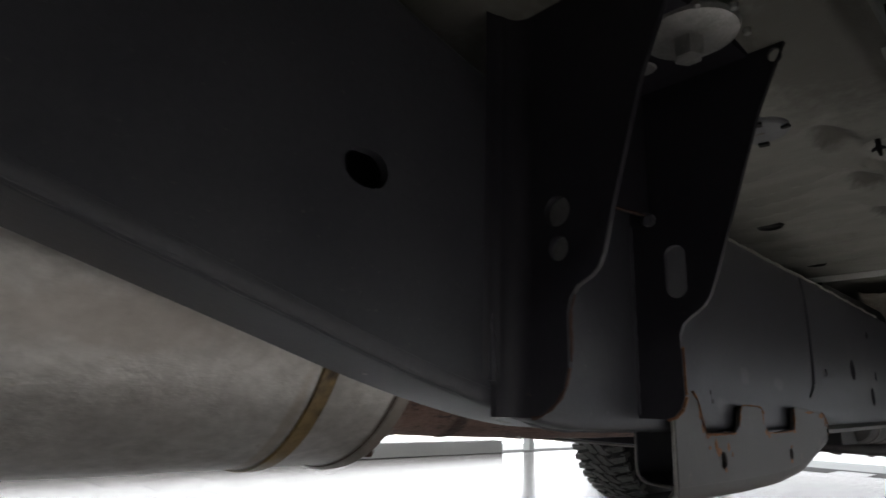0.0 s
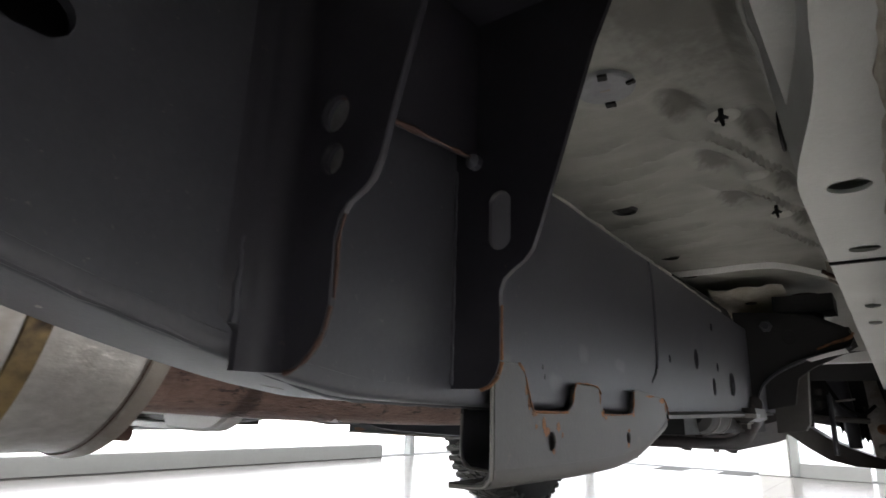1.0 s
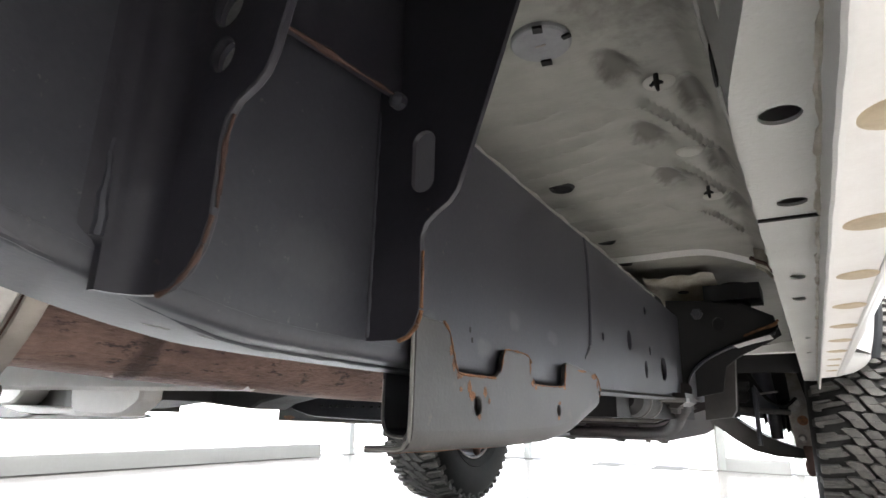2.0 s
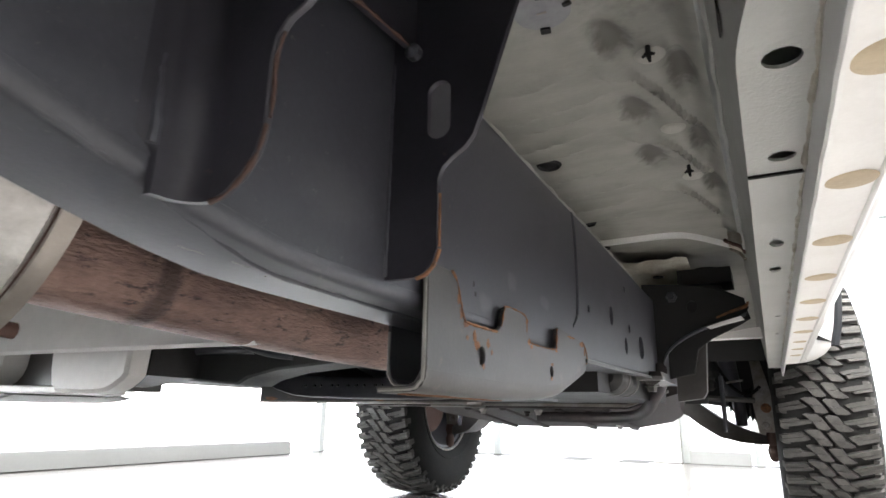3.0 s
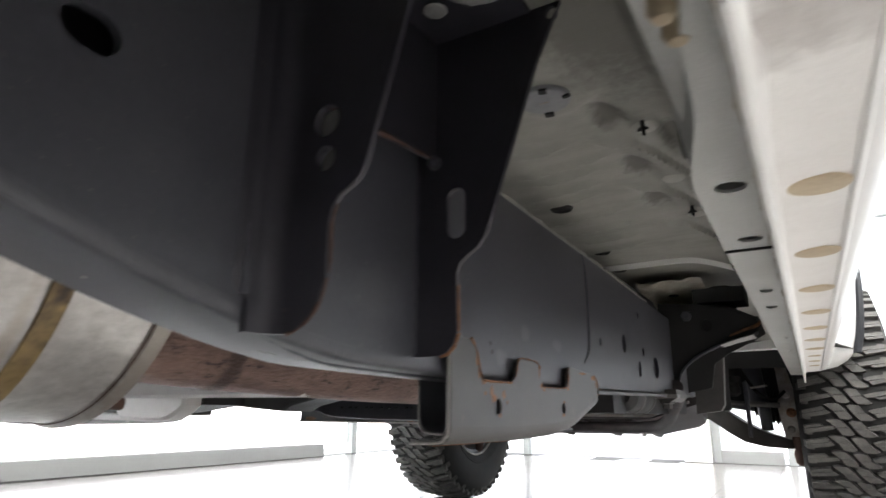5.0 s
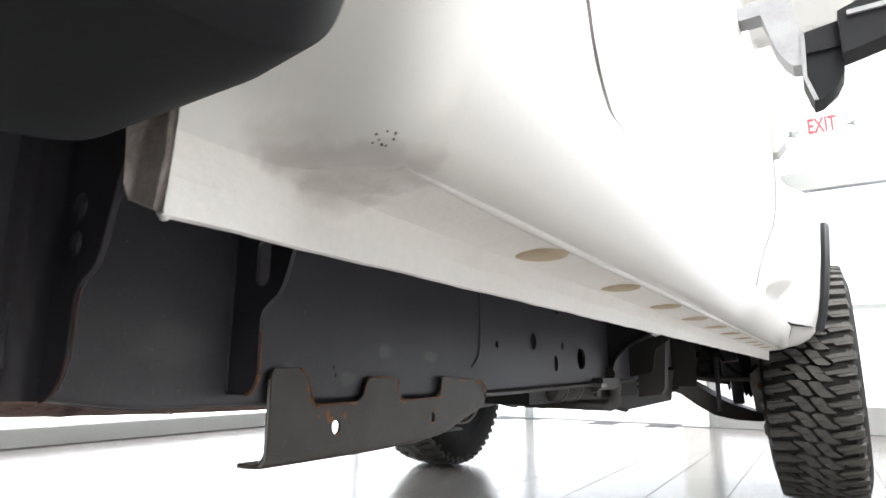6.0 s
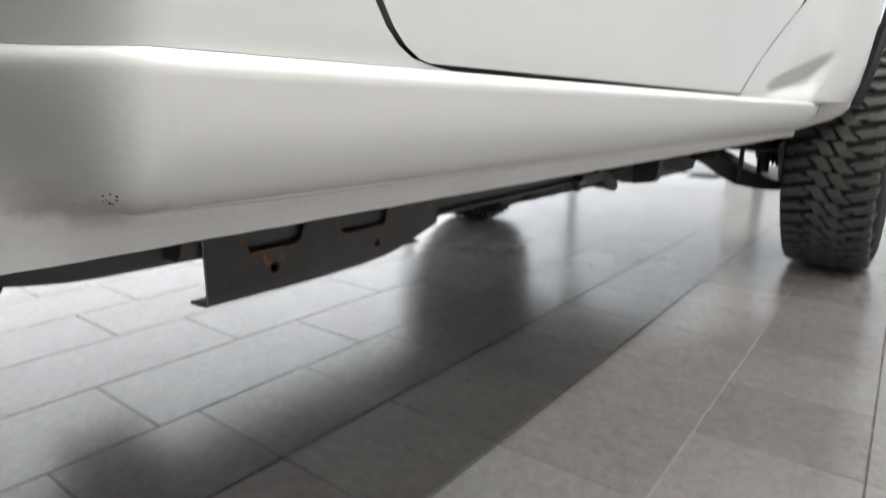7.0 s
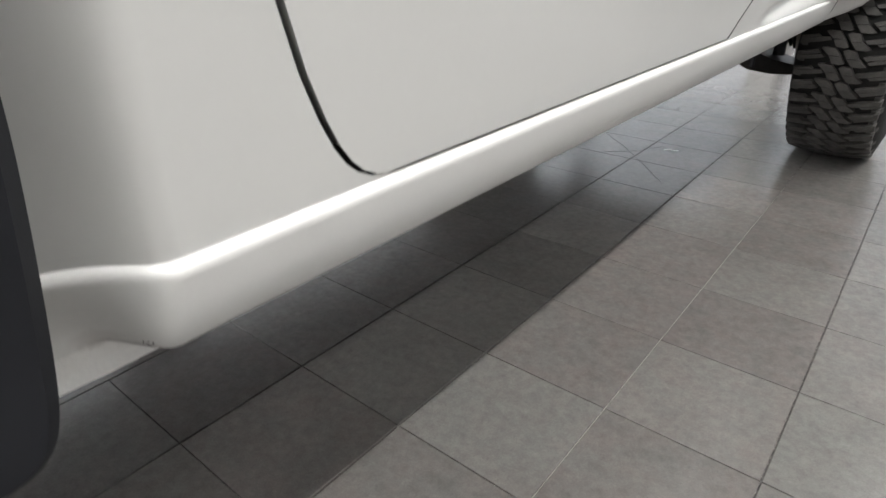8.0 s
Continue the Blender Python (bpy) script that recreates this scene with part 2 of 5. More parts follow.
def tile_material():
    m, n, l, b = shader("grey_porcelain_tile")
    info, geo = n.new("ShaderNodeObjectInfo"), n.new("ShaderNodeNewGeometry")
    lift = n.new("ShaderNodeVectorMath")
    lift.inputs[1].default_value = (3.17, 1.43, 0.637)
    l.new(geo.outputs["Position"], lift.inputs[0])

    def field(scale, detail, low, high):
        t, r = n.new("ShaderNodeTexNoise"), n.new("ShaderNodeMapRange")
        t.inputs["Scale"].default_value, t.inputs["Detail"].default_value, t.inputs["Roughness"].default_value = scale, detail, 0.72
        l.new(lift.outputs[0], t.inputs["Vector"])
        r.inputs[1].default_value, r.inputs[2].default_value, r.inputs[3].default_value, r.inputs[4].default_value = 0.2, 0.8, low, high
        l.new(t.outputs[0], r.inputs[0])
        return r.outputs[0], t.outputs[0]

    cloud, _ = field(5, 3, 0.84, 1.14)
    mottle, _ = field(52, 12, 0.72, 1.26)
    grain, raw = field(420, 3, 0.82, 1.18)
    tone = n.new("ShaderNodeMapRange")
    tone.inputs[3].default_value, tone.inputs[4].default_value = 0.88, 1.10
    l.new(info.outputs["Random"], tone.inputs[0])
    value = tone.outputs[0]
    for f in (cloud, mottle, grain):
        mul = n.new("ShaderNodeMath")
        mul.operation = "MULTIPLY"
        l.new(value, mul.inputs[0])
        l.new(f, mul.inputs[1])
        value = mul.outputs[0]
    # faint reddish dust, thin and broken
    blush, _ = field(17, 5, -0.5, 1.0)
    mix = n.new("ShaderNodeMix")
    mix.data_type = "RGBA"
    l.new(blush, mix.inputs[0])
    mix.inputs[6].default_value, mix.inputs[7].default_value = (0.142, 0.134, 0.129, 1), (0.168, 0.141, 0.134, 1)
    # some tiles lean to green, some to red
    hue = n.new("ShaderNodeMix")
    hue.data_type = "RGBA"
    turn = n.new("ShaderNodeMath")
    turn.operation = "FRACT"
    wide = n.new("ShaderNodeMath")
    wide.operation = "MULTIPLY"
    wide.inputs[1].default_value = 17.3
    l.new(info.outputs["Random"], wide.inputs[0])
    l.new(wide.outputs[0], turn.inputs[0])
    part_green = n.new("ShaderNodeMath")
    part_green.operation = "MULTIPLY"
    part_green.inputs[1].default_value = 0.55
    l.new(turn.outputs[0], part_green.inputs[0])
    l.new(part_green.outputs[0], hue.inputs[0])
    l.new(mix.outputs[2], hue.inputs[6])
    hue.inputs[7].default_value = (0.136, 0.139, 0.132, 1)
    sc = n.new("ShaderNodeVectorMath")
    sc.operation = "SCALE"
    l.new(hue.outputs[2], sc.inputs[0])
    l.new(value, sc.inputs["Scale"])
    l.new(sc.outputs[0], b.inputs["Base Color"])
    gloss, _ = field(7, 4, 0.175, 0.225)
    l.new(gloss, b.inputs["Roughness"])
    b.inputs["Specular IOR Level"].default_value = 0.55
    bp = n.new("ShaderNodeBump")
    bp.inputs["Strength"].default_value, bp.inputs["Distance"].default_value = 0.06, 0.001
    l.new(raw, bp.inputs["Height"])
    l.new(bp.outputs[0], b.inputs["Normal"])
    return m


TILE = tile_material()


def glow(name, col, power):
    m, n, l, b = shader(name)
    b.inputs["Base Color"].default_value = (*col, 1)
    b.inputs["Emission Color"].default_value = (*col, 1)
    b.inputs["Emission Strength"].default_value = power
    return m


LAMP = glow("lamp_diffuser", (1, 0.98, 0.95), 4)
DAYLIGHT = glow("hazy_daylight", (0.97, 0.985, 1.0), 2.8)
NORTH_LIGHT = glow("hazy_daylight_front", (0.97, 0.985, 1.0), 0.58)
DAYLIGHT.node_tree.nodes["Principled BSDF"].inputs["Roughness"].default_value = 1.0
EXIT_FACE = mat("exit_sign_white", (0.8, 0.8, 0.78), 0.4, bump=0.02, grain=0.02)
EXIT_RED = glow("exit_letters_red", (0.8, 0.03, 0.04), 1.2)
GLASS, gn, gl, gb = shader("window_glass")
gb.inputs["Transmission Weight"].default_value, gb.inputs["Roughness"].default_value, gb.inputs["IOR"].default_value = 1.0, 0.0, 1.1
OUTSIDE = mat("pale_pavement", (0.5, 0.5, 0.48), 0.8, scale=0.5, fine=20)


# ---- mesh helpers ----
ORIGIN = {}


def thing(name, at, label, category, group="", kind=""):
    ob = new(name)
    ob.empty_display_size = 0.1
    ob.location = at
    ORIGIN[ob] = Vector(at)
    return tagged(ob, label, category, group, kind)


def part(name, bm, material, parent=None, label="", smooth=35):
    """Links a bmesh, given in world places, as one mesh under a thing or under a part."""
    if parent is not None:
        bmesh.ops.translate(bm, vec=-ORIGIN[parent], verts=bm.verts)
    bmesh.ops.recalc_face_normals(bm, faces=bm.faces)
    me = bpy.data.meshes.new(name)
    bm.to_mesh(me)
    bm.free()
    for m in material if isinstance(material, (list, tuple)) else (material,):
        me.materials.append(m)
    if smooth:
        me.shade_smooth()
        me.set_sharp_from_angle(angle=radians(smooth))
    ob = new(name, me)
    if parent is not None:
        ob.parent = parent
        ORIGIN[ob] = ORIGIN[parent]
    if label:
        tagged(ob, label)
    return ob


def structure(name, bm, material, label, category):
    ob = part(name, bm, material)
    ORIGIN[ob] = Vector((0, 0, 0))
    return tagged(ob, label, category, kind="structure")


def bevelled(bm, width, segments=2, angle=30):
    if width:
        edges = [e for e in bm.edges if len(e.link_faces) == 2 and e.calc_face_angle(0) > radians(angle)]
        bmesh.ops.bevel(bm, geom=edges, offset=width, segments=segments, profile=0.6, affect="EDGES", clamp_overlap=True)
    return bm


def box(x0, x1, y0, y1, z0, z1, bevel=0.0, bm=None):
    own = bm is None
    bm = bm or bmesh.new()
    v = [bm.verts.new((x, y, z)) for x in (x0, x1) for y in (y0, y1) for z in (z0, z1)]
    for q in ((0, 1, 3, 2), (4, 6, 7, 5), (0, 4, 5, 1), (2, 3, 7, 6), (0, 2, 6, 4), (1, 5, 7, 3)):
        bm.faces.new([v[i] for i in q])
    return bevelled(bm, bevel) if own and bevel else bm


def place(a, u, v, axis):
    """A point at u, v in the plane across an axis, at a along it."""
    return {"x": (a, u, v), "y": (u, a, v), "z": (u, v, a)}[axis]


def oval(u, v, ru, rv, n=20, turn=0.0):
    c, s = math.cos(turn), math.sin(turn)
    return [(u + c * ru * math.cos(t) - s * rv * math.sin(t), v + s * ru * math.cos(t) + c * rv * math.sin(t)) for t in [2 * math.pi * k / n for k in range(n)]]


def slot(u, v, ru, rv, n=16):
    """An upright or level slot with round ends."""
    r = min(ru, rv)
    out = []
    for k in range(n):
        t = 2 * math.pi * (k + 0.5) / n
        out.append((u + r * math.cos(t) + math.copysign(ru - r, math.cos(t)), v + r * math.sin(t) + math.copysign(rv - r, math.sin(t))))
    return out


def plate(outer, holes, axis, a0, a1, bevel=0.0):
    """A flat plate between a0 and a1 along an axis, with holes through it."""
    bm = bmesh.new()
    for loop in (outer, *holes):
        v = [bm.verts.new(place(a0, u, w, axis)) for u, w in loop]
        for i in range(len(v)):
            bm.edges.new((v[i], v[(i + 1) % len(v)]))
    bmesh.ops.triangle_fill(bm, edges=bm.edges[:], use_beauty=True, use_dissolve=False)
    got = bmesh.ops.extrude_face_region(bm, geom=bm.faces[:])
    shift = Vector(place(a1, 0, 0, axis)) - Vector(place(a0, 0, 0, axis))
    bmesh.ops.translate(bm, vec=shift, verts=[g for g in got["geom"] if isinstance(g, bmesh.types.BMVert)])
    bmesh.ops.recalc_face_normals(bm, faces=bm.faces)
    if bevel:
        edges = [e for e in bm.edges if len(e.link_faces) == 2 and e.calc_face_angle(0) > radians(50)]
        edges = [e for e in edges if abs((e.verts[0].co - e.verts[1].co).dot(shift)) < 1e-9]
        bmesh.ops.bevel(bm, geom=edges, offset=bevel, segments=1, affect="EDGES", clamp_overlap=True)
    return bm


def loft(rings, closed=True, caps=True, bm=None):
    bm = bm or bmesh.new()
    rows = [[bm.verts.new(p) for p in r] for r in rings]
    n = len(rings[0])
    for a, b in zip(rows, rows[1:]):
        for i in range(n if closed else n - 1):
            j = (i + 1) % n
            bm.faces.new((a[i], a[j], b[j], b[i]))
    if caps and closed:
        bm.faces.new(rows[0][::-1])
        bm.faces.new(rows[-1])
    return bm


def tube(path, r, n=14, bm=None):
    """A round bar along a path; r is one radius, or one for each point."""
    pts = [Vector(p) for p in path]
    rr = r if isinstance(r, (list, tuple)) else [r] * len(pts)
    rings = []
    for i, p in enumerate(pts):
        d = (pts[min(i + 1, len(pts) - 1)] - pts[max(i - 1, 0)]).normalized()
        up = Vector((0, 0, 1)) if abs(d.z) < 0.9 else Vector((1, 0, 0))
        a = d.cross(up).normalized()
        b = a.cross(d)
        rings.append([p + rr[i] * (math.cos(t) * a + math.sin(t) * b) for t in [2 * math.pi * k / n for k in range(n)]])
    return loft(rings, bm=bm)


def lathe(profile, centre, axis="y", n=64, bm=None, caps=True):
    """A body of rotation: profile of (radius, place along the axis)."""
    cx, cy, cz = centre
    rings = []
    for r, a in profile:
        ring = []
        for k in range(n):
            t = 2 * math.pi * k / n
            u, v = r * math.cos(t), r * math.sin(t)
            ring.append({"x": (cx + a, cy + u, cz + v), "y": (cx + u, cy + a, cz + v), "z": (cx + u, cy + v, cz + a)}[axis])
        rings.append(ring)
    return loft(rings, caps=caps, bm=bm)


def smooth_path(points, n=8):
    """Points along a soft curve through the given ones."""
    pts = [Vector(p) for p in points]
    out = []
    for i in range(len(pts) - 1):
        p0, p1, p2, p3 = pts[max(i - 1, 0)], pts[i], pts[i + 1], pts[min(i + 2, len(pts) - 1)]
        for k in range(n):
            t = k / n
            out.append(0.5 * ((2 * p1) + (p2 - p0) * t + (2 * p0 - 5 * p1 + 4 * p2 - p3) * t * t + (3 * p1 - p0 - 3 * p2 + p3) * t ** 3))
    out.append(pts[-1])
    return out


# ---- the room ----
floor = structure("floor", box(X0 - 0.2, X1 + 0.2, Y0 - 0.2, Y1 + 0.2, -0.12, -0.004), GROUT, "showroom floor of grey porcelain tiles with dark grout", "floor")
# unseen closing walls, kept grey so less light bounces onto the car
structure("wall_east", box(X1, X1 + 0.15, Y0, Y1, 0, H), FARWALL, "unseen grey showroom wall, dark to cut bounced light", "wall")
structure("wall_south", box(X0, X1, Y0 - 0.15, Y0, 0, H), FARWALL, "unseen grey showroom wall, dark to cut bounced light", "wall")
structure("ceiling", box(X0 - 0.2, X1 + 0.2, Y0 - 0.2, Y1 + 0.2, H, H + 0.12), WALL, "plain white showroom ceiling", "ceiling")
structure("wall_west", box(X0 - 0.2, X0, Y0, Y1 + 0.2, 2.9, H), WALL, "white head wall over the shop windows", "wall")
structure("wall_north", box(X0, X1, Y1, Y1 + 0.2, 2.75, H), WALL, "white wall over the front shop windows", "wall")
structure("ground", box(-30, 30, -30, 40, -0.35, -0.15), OUTSIDE, "pale concrete ground outside the windows", "ground")
structure("backdrop", box(X0 - 2.6, X0 - 2.5, Y0 - 4, Y1 + 6, -0.15, 5.0), DAYLIGHT, "overexposed daylight outside the shop windows", "backdrop")
structure("backdrop", box(X0 - 3, X1 + 3, Y1 + 3.5, Y1 + 3.6, -0.15, 5.0), NORTH_LIGHT, "overexposed daylight outside the front windows", "backdrop")

# low kerbs under the glazing, posts, rails and panes
structure("baseboard_1", box(X0 - 0.1, X0 + 0.02, Y0, 4.62, 0, 0.105, 0.004), TRIM, "low grey kerb under the shop window", "baseboard")
structure("baseboard_2", box(-0.43, 0.03, Y1 - 0.02, Y1 + 0.08, 0, 0.10, 0.004), TRIM, "low grey kerb under the front window", "baseboard")
structure("baseboard_3", box(0.36, X1, Y1 - 0.02, Y1 + 0.08, 0, 0.20, 0.004), TRIM, "low grey kerb under the front window", "baseboard")


def window(name, posts, rails, panes, label):
    ob = thing(name, (0, 0, 0), label, "window", kind="structure")
    for b in posts:
        part("post", box(*b, 0.004), STEEL, ob)
    for b in rails:
        part("rail", box(*b, 0.004), STEEL, ob)
    for b in panes:
        p = part("pane", box(*b), GLASS, ob, smooth=0)
        p.visible_shadow = False
    return ob


px = X0 - 0.06
window("window_1", [(px - 0.04, px + 0.04, y - 0.035, y + 0.035, 0, 2.9) for y in (-3.4, -1.8, 5.1, 6.4)],
       [(px - 0.03, px + 0.03, Y0, Y1, 2.84, 2.9)],
       [(px - 0.004, px + 0.004, a, b, 0.105, 2.84) for a, b in ((-5.0, -3.44), (-3.36, -1.84), (-1.76, 5.06), (5.14, 6.36))], "tall clear shop window with a slim grey post")
py = Y1 + 0.05
window("window_2", [(x - 0.03, x + 0.03, py - 0.04, py + 0.04, 0, 2.75) for x in (-2.2, -0.46, 0.09, 2.4)],
       [(X0, X1, py - 0.05, py + 0.05, 1.96, 2.12), (0.36, X1, py - 0.03, py + 0.03, 0.955, 0.985)],
       [(a, b, py - 0.004, py + 0.004, 0.12, 1.96) for a, b in ((X0, -2.24), (-2.16, -0.5), (-0.42, 0.05), (0.13, 2.36), (2.44, X1))], "front shop window with grey posts and a broad rail")
structure("pillar", box(-0.72, -0.5, Y1 - 0.03, Y1 + 0.2, 0, 2.75, 0.01), WALL, "square white painted pillar between the windows", "pillar")

# strip lights on the ceiling
for x, _ in STRIPS:
    lamp = thing("strip_light", (x, 0.6, H), "long slim white ceiling strip light", "ceiling light", group="ceiling strip lights")
    part("housing", box(x - 0.06, x + 0.06, Y0 + 0.6, Y1 - 0.4, H - 0.05, H, 0.006), WALL, lamp)
    part("diffuser", box(x - 0.045, x + 0.045, Y0 + 0.65, Y1 - 0.45, H - 0.062, H - 0.05, 0.004), LAMP, lamp)


def words(name, text, size, m, material, parent, depth=0.004):
    cu = bpy.data.curves.new(name, "FONT")
    cu.body, cu.size, cu.extrude, cu.align_x, cu.align_y = text, size, depth, "CENTER", "CENTER"
    cu.offset = 0.025 * size
    tmp = new(name, cu)
    me = bpy.data.meshes.new_from_object(tmp.evaluated_get(bpy.context.evaluated_depsgraph_get()))
    bpy.data.objects.remove(tmp)
    me.materials.clear()
    me.materials.append(material)
    ob = new(name, me)
    ob.parent = parent
    ob.matrix_basis = Matrix.Translation(-ORIGIN[parent]) @ m
    return ob


def exit_sign(x, y, z):
    s = thing("exit_sign", (x, y, z), "white exit sign with red letters under the ceiling", "exit sign", group="exit signs")
    part("sign_case", box(x - 0.16, x + 0.16, y - 0.03, y, z - 0.115, z + 0.115, 0.01), EXIT_FACE, s)
    part("mount", box(x - 0.03, x + 0.03, y - 0.025, y - 0.005, z + 0.115, H - 0.0, 0.003), EXIT_FACE, s)
    words("lettering", "EXIT", 0.135, pose(x, y - 0.0305, z, 90, 0, 0) @ Matrix.Diagonal((0.74, 1.35, 1, 1)), EXIT_RED, s, 0.002)
    for side in (-1, 1):
        part("lamp_head", tube([(x + side * 0.16, y - 0.015, z - 0.02), (x + side * 0.2, y - 0.015, z - 0.02), (x + side * 0.23, y - 0.03, z - 0.025)], [0.008, 0.012, 0.03], 16), STEEL, s)
    return s


exit_sign(0.567, Y1 - 0.04, 2.476)
exit_sign(0.135, Y1 - 0.04, 2.455)


# ---- the car ----
car = thing("car", (-0.44, 1.3, 0.0), "white off-road car with black flares, mud tyres and worn underside", "car")


def smoothstep(a, b, x):
    k = max(0.0, min(1.0, (x - a) / (b - a)))
    return k * k * (3 - 2 * k)


def lerp(table, v):
    for (a, p), (b, q) in zip(table, table[1:]):
        if v <= b:
            return p + (q - p) * max(0.0, (v - a) / (b - a))
    return table[-1][1]


def tuck(y, z):
    """How far the body side is drawn in towards the rear wheel arch."""
    k = max(0.0, 0.472 - y)
    k = k * k / 0.032 if k < 0.016 else k - 0.008
    low = 1 + 0.9 * smoothstep(0.575, 0.50, z)
    return -0.055 * (1 - math.exp(-k / 0.032)) * low


def side(y, z):
    return lerp([(0.5, 0.330), (0.574, 0.3355), (0.59, 0.3375), (0.65, 0.341), (0.75, 0.346), (0.9, 0.350), (1.05, 0.347), (1.25, 0.330)], z) + tuck(y, z) + 0.012 * smoothstep(0.9, 1.9, y) * smoothstep(0.575, 0.95, z)


def sheet(rows, f, thick=0.0):
    """A skin over rows of (y, z), at the x that f gives."""
    return loft([[(f(y, z), y, z) for y, z in r] for r in rows], closed=False)


def spread(a, b, n):
    return [a + (b - a) * k / n for k in range(n + 1)]


# sill, right: inner panel, welded flange, underside, outer roll up to the crease
YS = spread(0.405, 0.54, 26) + spread(0.56, 2.30, 26)


def fillet(x, y):
    """Keeps the sill outside the flange, with a soft hollow where the two meet towards the rear."""
    s = 0.003 + 0.006 * smoothstep(0.56, 0.43, y)
    low = 0.2665
    return 0.5 * (x + low + math.sqrt((x - low) ** 2 + s * s))


def sill_skin(section):
    return loft([[(fillet(x + tuck(y, z), y), y, z) for x, z in section] for y in YS], closed=False)


def wavy(y):
    """The spot-welded flange is not quite straight."""
    return 0.00018 * math.sin(y * 61) + 0.00015 * math.sin(y * 143 + 1)


inner_z, INNER_X = 0.509, 0.226


def bulge(y):
    """The inner panel runs out towards the wheel arch."""
    return 0.017 * smoothstep(0.62, 0.49, y) + 0.026 * max(0.0, (0.50 - y) / 0.13) ** 2


# the inner panel has round holes in its underside
inner_sill = part("inner_sill", plate([(INNER_X + bulge(y), y) for y in spread(2.46, 0.80, 6) + spread(0.76, 0.406, 38)] + [(0.2615, 0.406), (0.2615, 2.46)],
                  [oval(0.245, 0.617, 0.0085, 0.0092), oval(0.246, 0.736, 0.0080, 0.0082), oval(0.244, 0.95, 0.006, 0.012), oval(0.243, 1.06, 0.006, 0.013), oval(0.247, 1.4, 0.004, 0.008), oval(0.247, 1.62, 0.004, 0.008)], "z", 0.5065, 0.5085), SILLGREY, car, "grey-white inner sill panel with round holes")
part("inner_wall", loft([[(INNER_X + 0.0015 + bulge(y), y, 0.508), (INNER_X - 0.003 + bulge(y), y, 0.535), (0.2165 + bulge(y) * 0.9, y, 0.59), (0.208 + bulge(y) * 0.8, y, 0.645), (0.202 + bulge(y) * 0.7, y, 0.672)] for y in spread(0.408, 0.8, 30) + spread(0.84, 2.46, 30)], closed=False), SILLGREY, inner_sill)
part("lap_joint", box(INNER_X, 0.2605, 0.763, 0.766, 0.5048, 0.5066), GAP, inner_sill, "dark overlap seam")
part("drain_hole", plate(oval(0.63, 0.545, 0.012, 0.010), [], "x", 0.2205, 0.2215), DARK, inner_sill)
part("inner_lining", box(0.229, 0.2615, 0.42, 2.4, 0.530, 0.532), SILLGREY, inner_sill)
part("sealer_bead", tube([(0.2592 + 0.0006 * math.sin(y * 83), y, 0.5062 + 0.0005 * math.sin(y * 57)) for y in spread(0.42, 2.3, 240)], [0.0016 + 0.0011 * math.sin(k * 1.7) * math.sin(k * 0.61 + 1) for k in range(241)], 7), BRACKET, inner_sill, "dirty lumpy sealer bead")
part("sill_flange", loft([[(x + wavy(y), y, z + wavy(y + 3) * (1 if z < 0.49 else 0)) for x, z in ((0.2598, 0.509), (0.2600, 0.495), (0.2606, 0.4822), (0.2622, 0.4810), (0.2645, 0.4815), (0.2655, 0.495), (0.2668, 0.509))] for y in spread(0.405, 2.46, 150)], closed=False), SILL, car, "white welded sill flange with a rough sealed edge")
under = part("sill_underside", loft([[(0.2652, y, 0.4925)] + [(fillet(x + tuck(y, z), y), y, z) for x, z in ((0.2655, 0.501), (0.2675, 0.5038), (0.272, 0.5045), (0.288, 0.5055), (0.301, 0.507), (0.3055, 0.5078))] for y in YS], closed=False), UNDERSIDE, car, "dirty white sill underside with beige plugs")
part("sill", sill_skin([(0.3055, 0.5078), (0.311, 0.5088), (0.3165, 0.5115), (0.3215, 0.517), (0.328, 0.529), (0.3345, 0.546), (0.3380, 0.558), (0.3402, 0.565), (0.3412, 0.5685), (0.3412, 0.5712), (0.3402, 0.5735), (0.3384, 0.5750), (0.3362, 0.5760), (0.334, 0.5766)]), SILLOUT, car, "glossy white rolled sill, grubby and shade-painted at its rear end")
part("sill_joint", tube([(fillet(0.3052 + tuck(y, 0.507), y), y, 0.5078) for y in spread(0.45, 2.25, 90)], [min(1.0, k / 6 + 0.15) * (0.0025 + 0.0002 * math.sin(k * 1.9) ** 2) for k in range(91)], 14), SILLOUT, car, "rounded folded joint under the sill")
# dark plate added inside the sill, stops light at the holes
part("sill_core", box(0.224, 0.33, 0.48, 2.4, 0.578, 0.582), DARK, car)
for y in (0.633, 0.795, 0.955, 1.115, 1.275, 1.435, 1.595):
    part("plug", lathe([(0.001, -0.0012), (0.0125, -0.0012), (0.0155, -0.0004), (0.0168, 0.001)], (0.287, y, 0.5050), "z", 28), PLUG, under, "beige rubber plug")
for y in (1.755, 1.9, 2.05):
    part("plug", lathe([(0.001, -0.0008), (0.0115, -0.0008), (0.0135, 0.001)], (0.287, y, 0.5052), "z", 20), PLUG, under)
SECTION = [(0.509, 0.311), (0.5115, 0.3165), (0.517, 0.3215), (0.529, 0.328), (0.546, 0.3345)]
for dy, dz, r in ((-0.0020, 0.0010, 0.0012), (-0.0003, 0.0016, 0.0010), (0.0014, 0.0010, 0.0014), (0.0018, -0.0004, 0.0011), (0.0003, -0.0016, 0.0014), (-0.0016, -0.0010, 0.0010), (0.0012, -0.0019, 0.0009), (-0.0008, -0.0004, 0.0007)):
    y, z = 0.4586 + 0.85 * dy, 0.5155 + 1.3 * dz
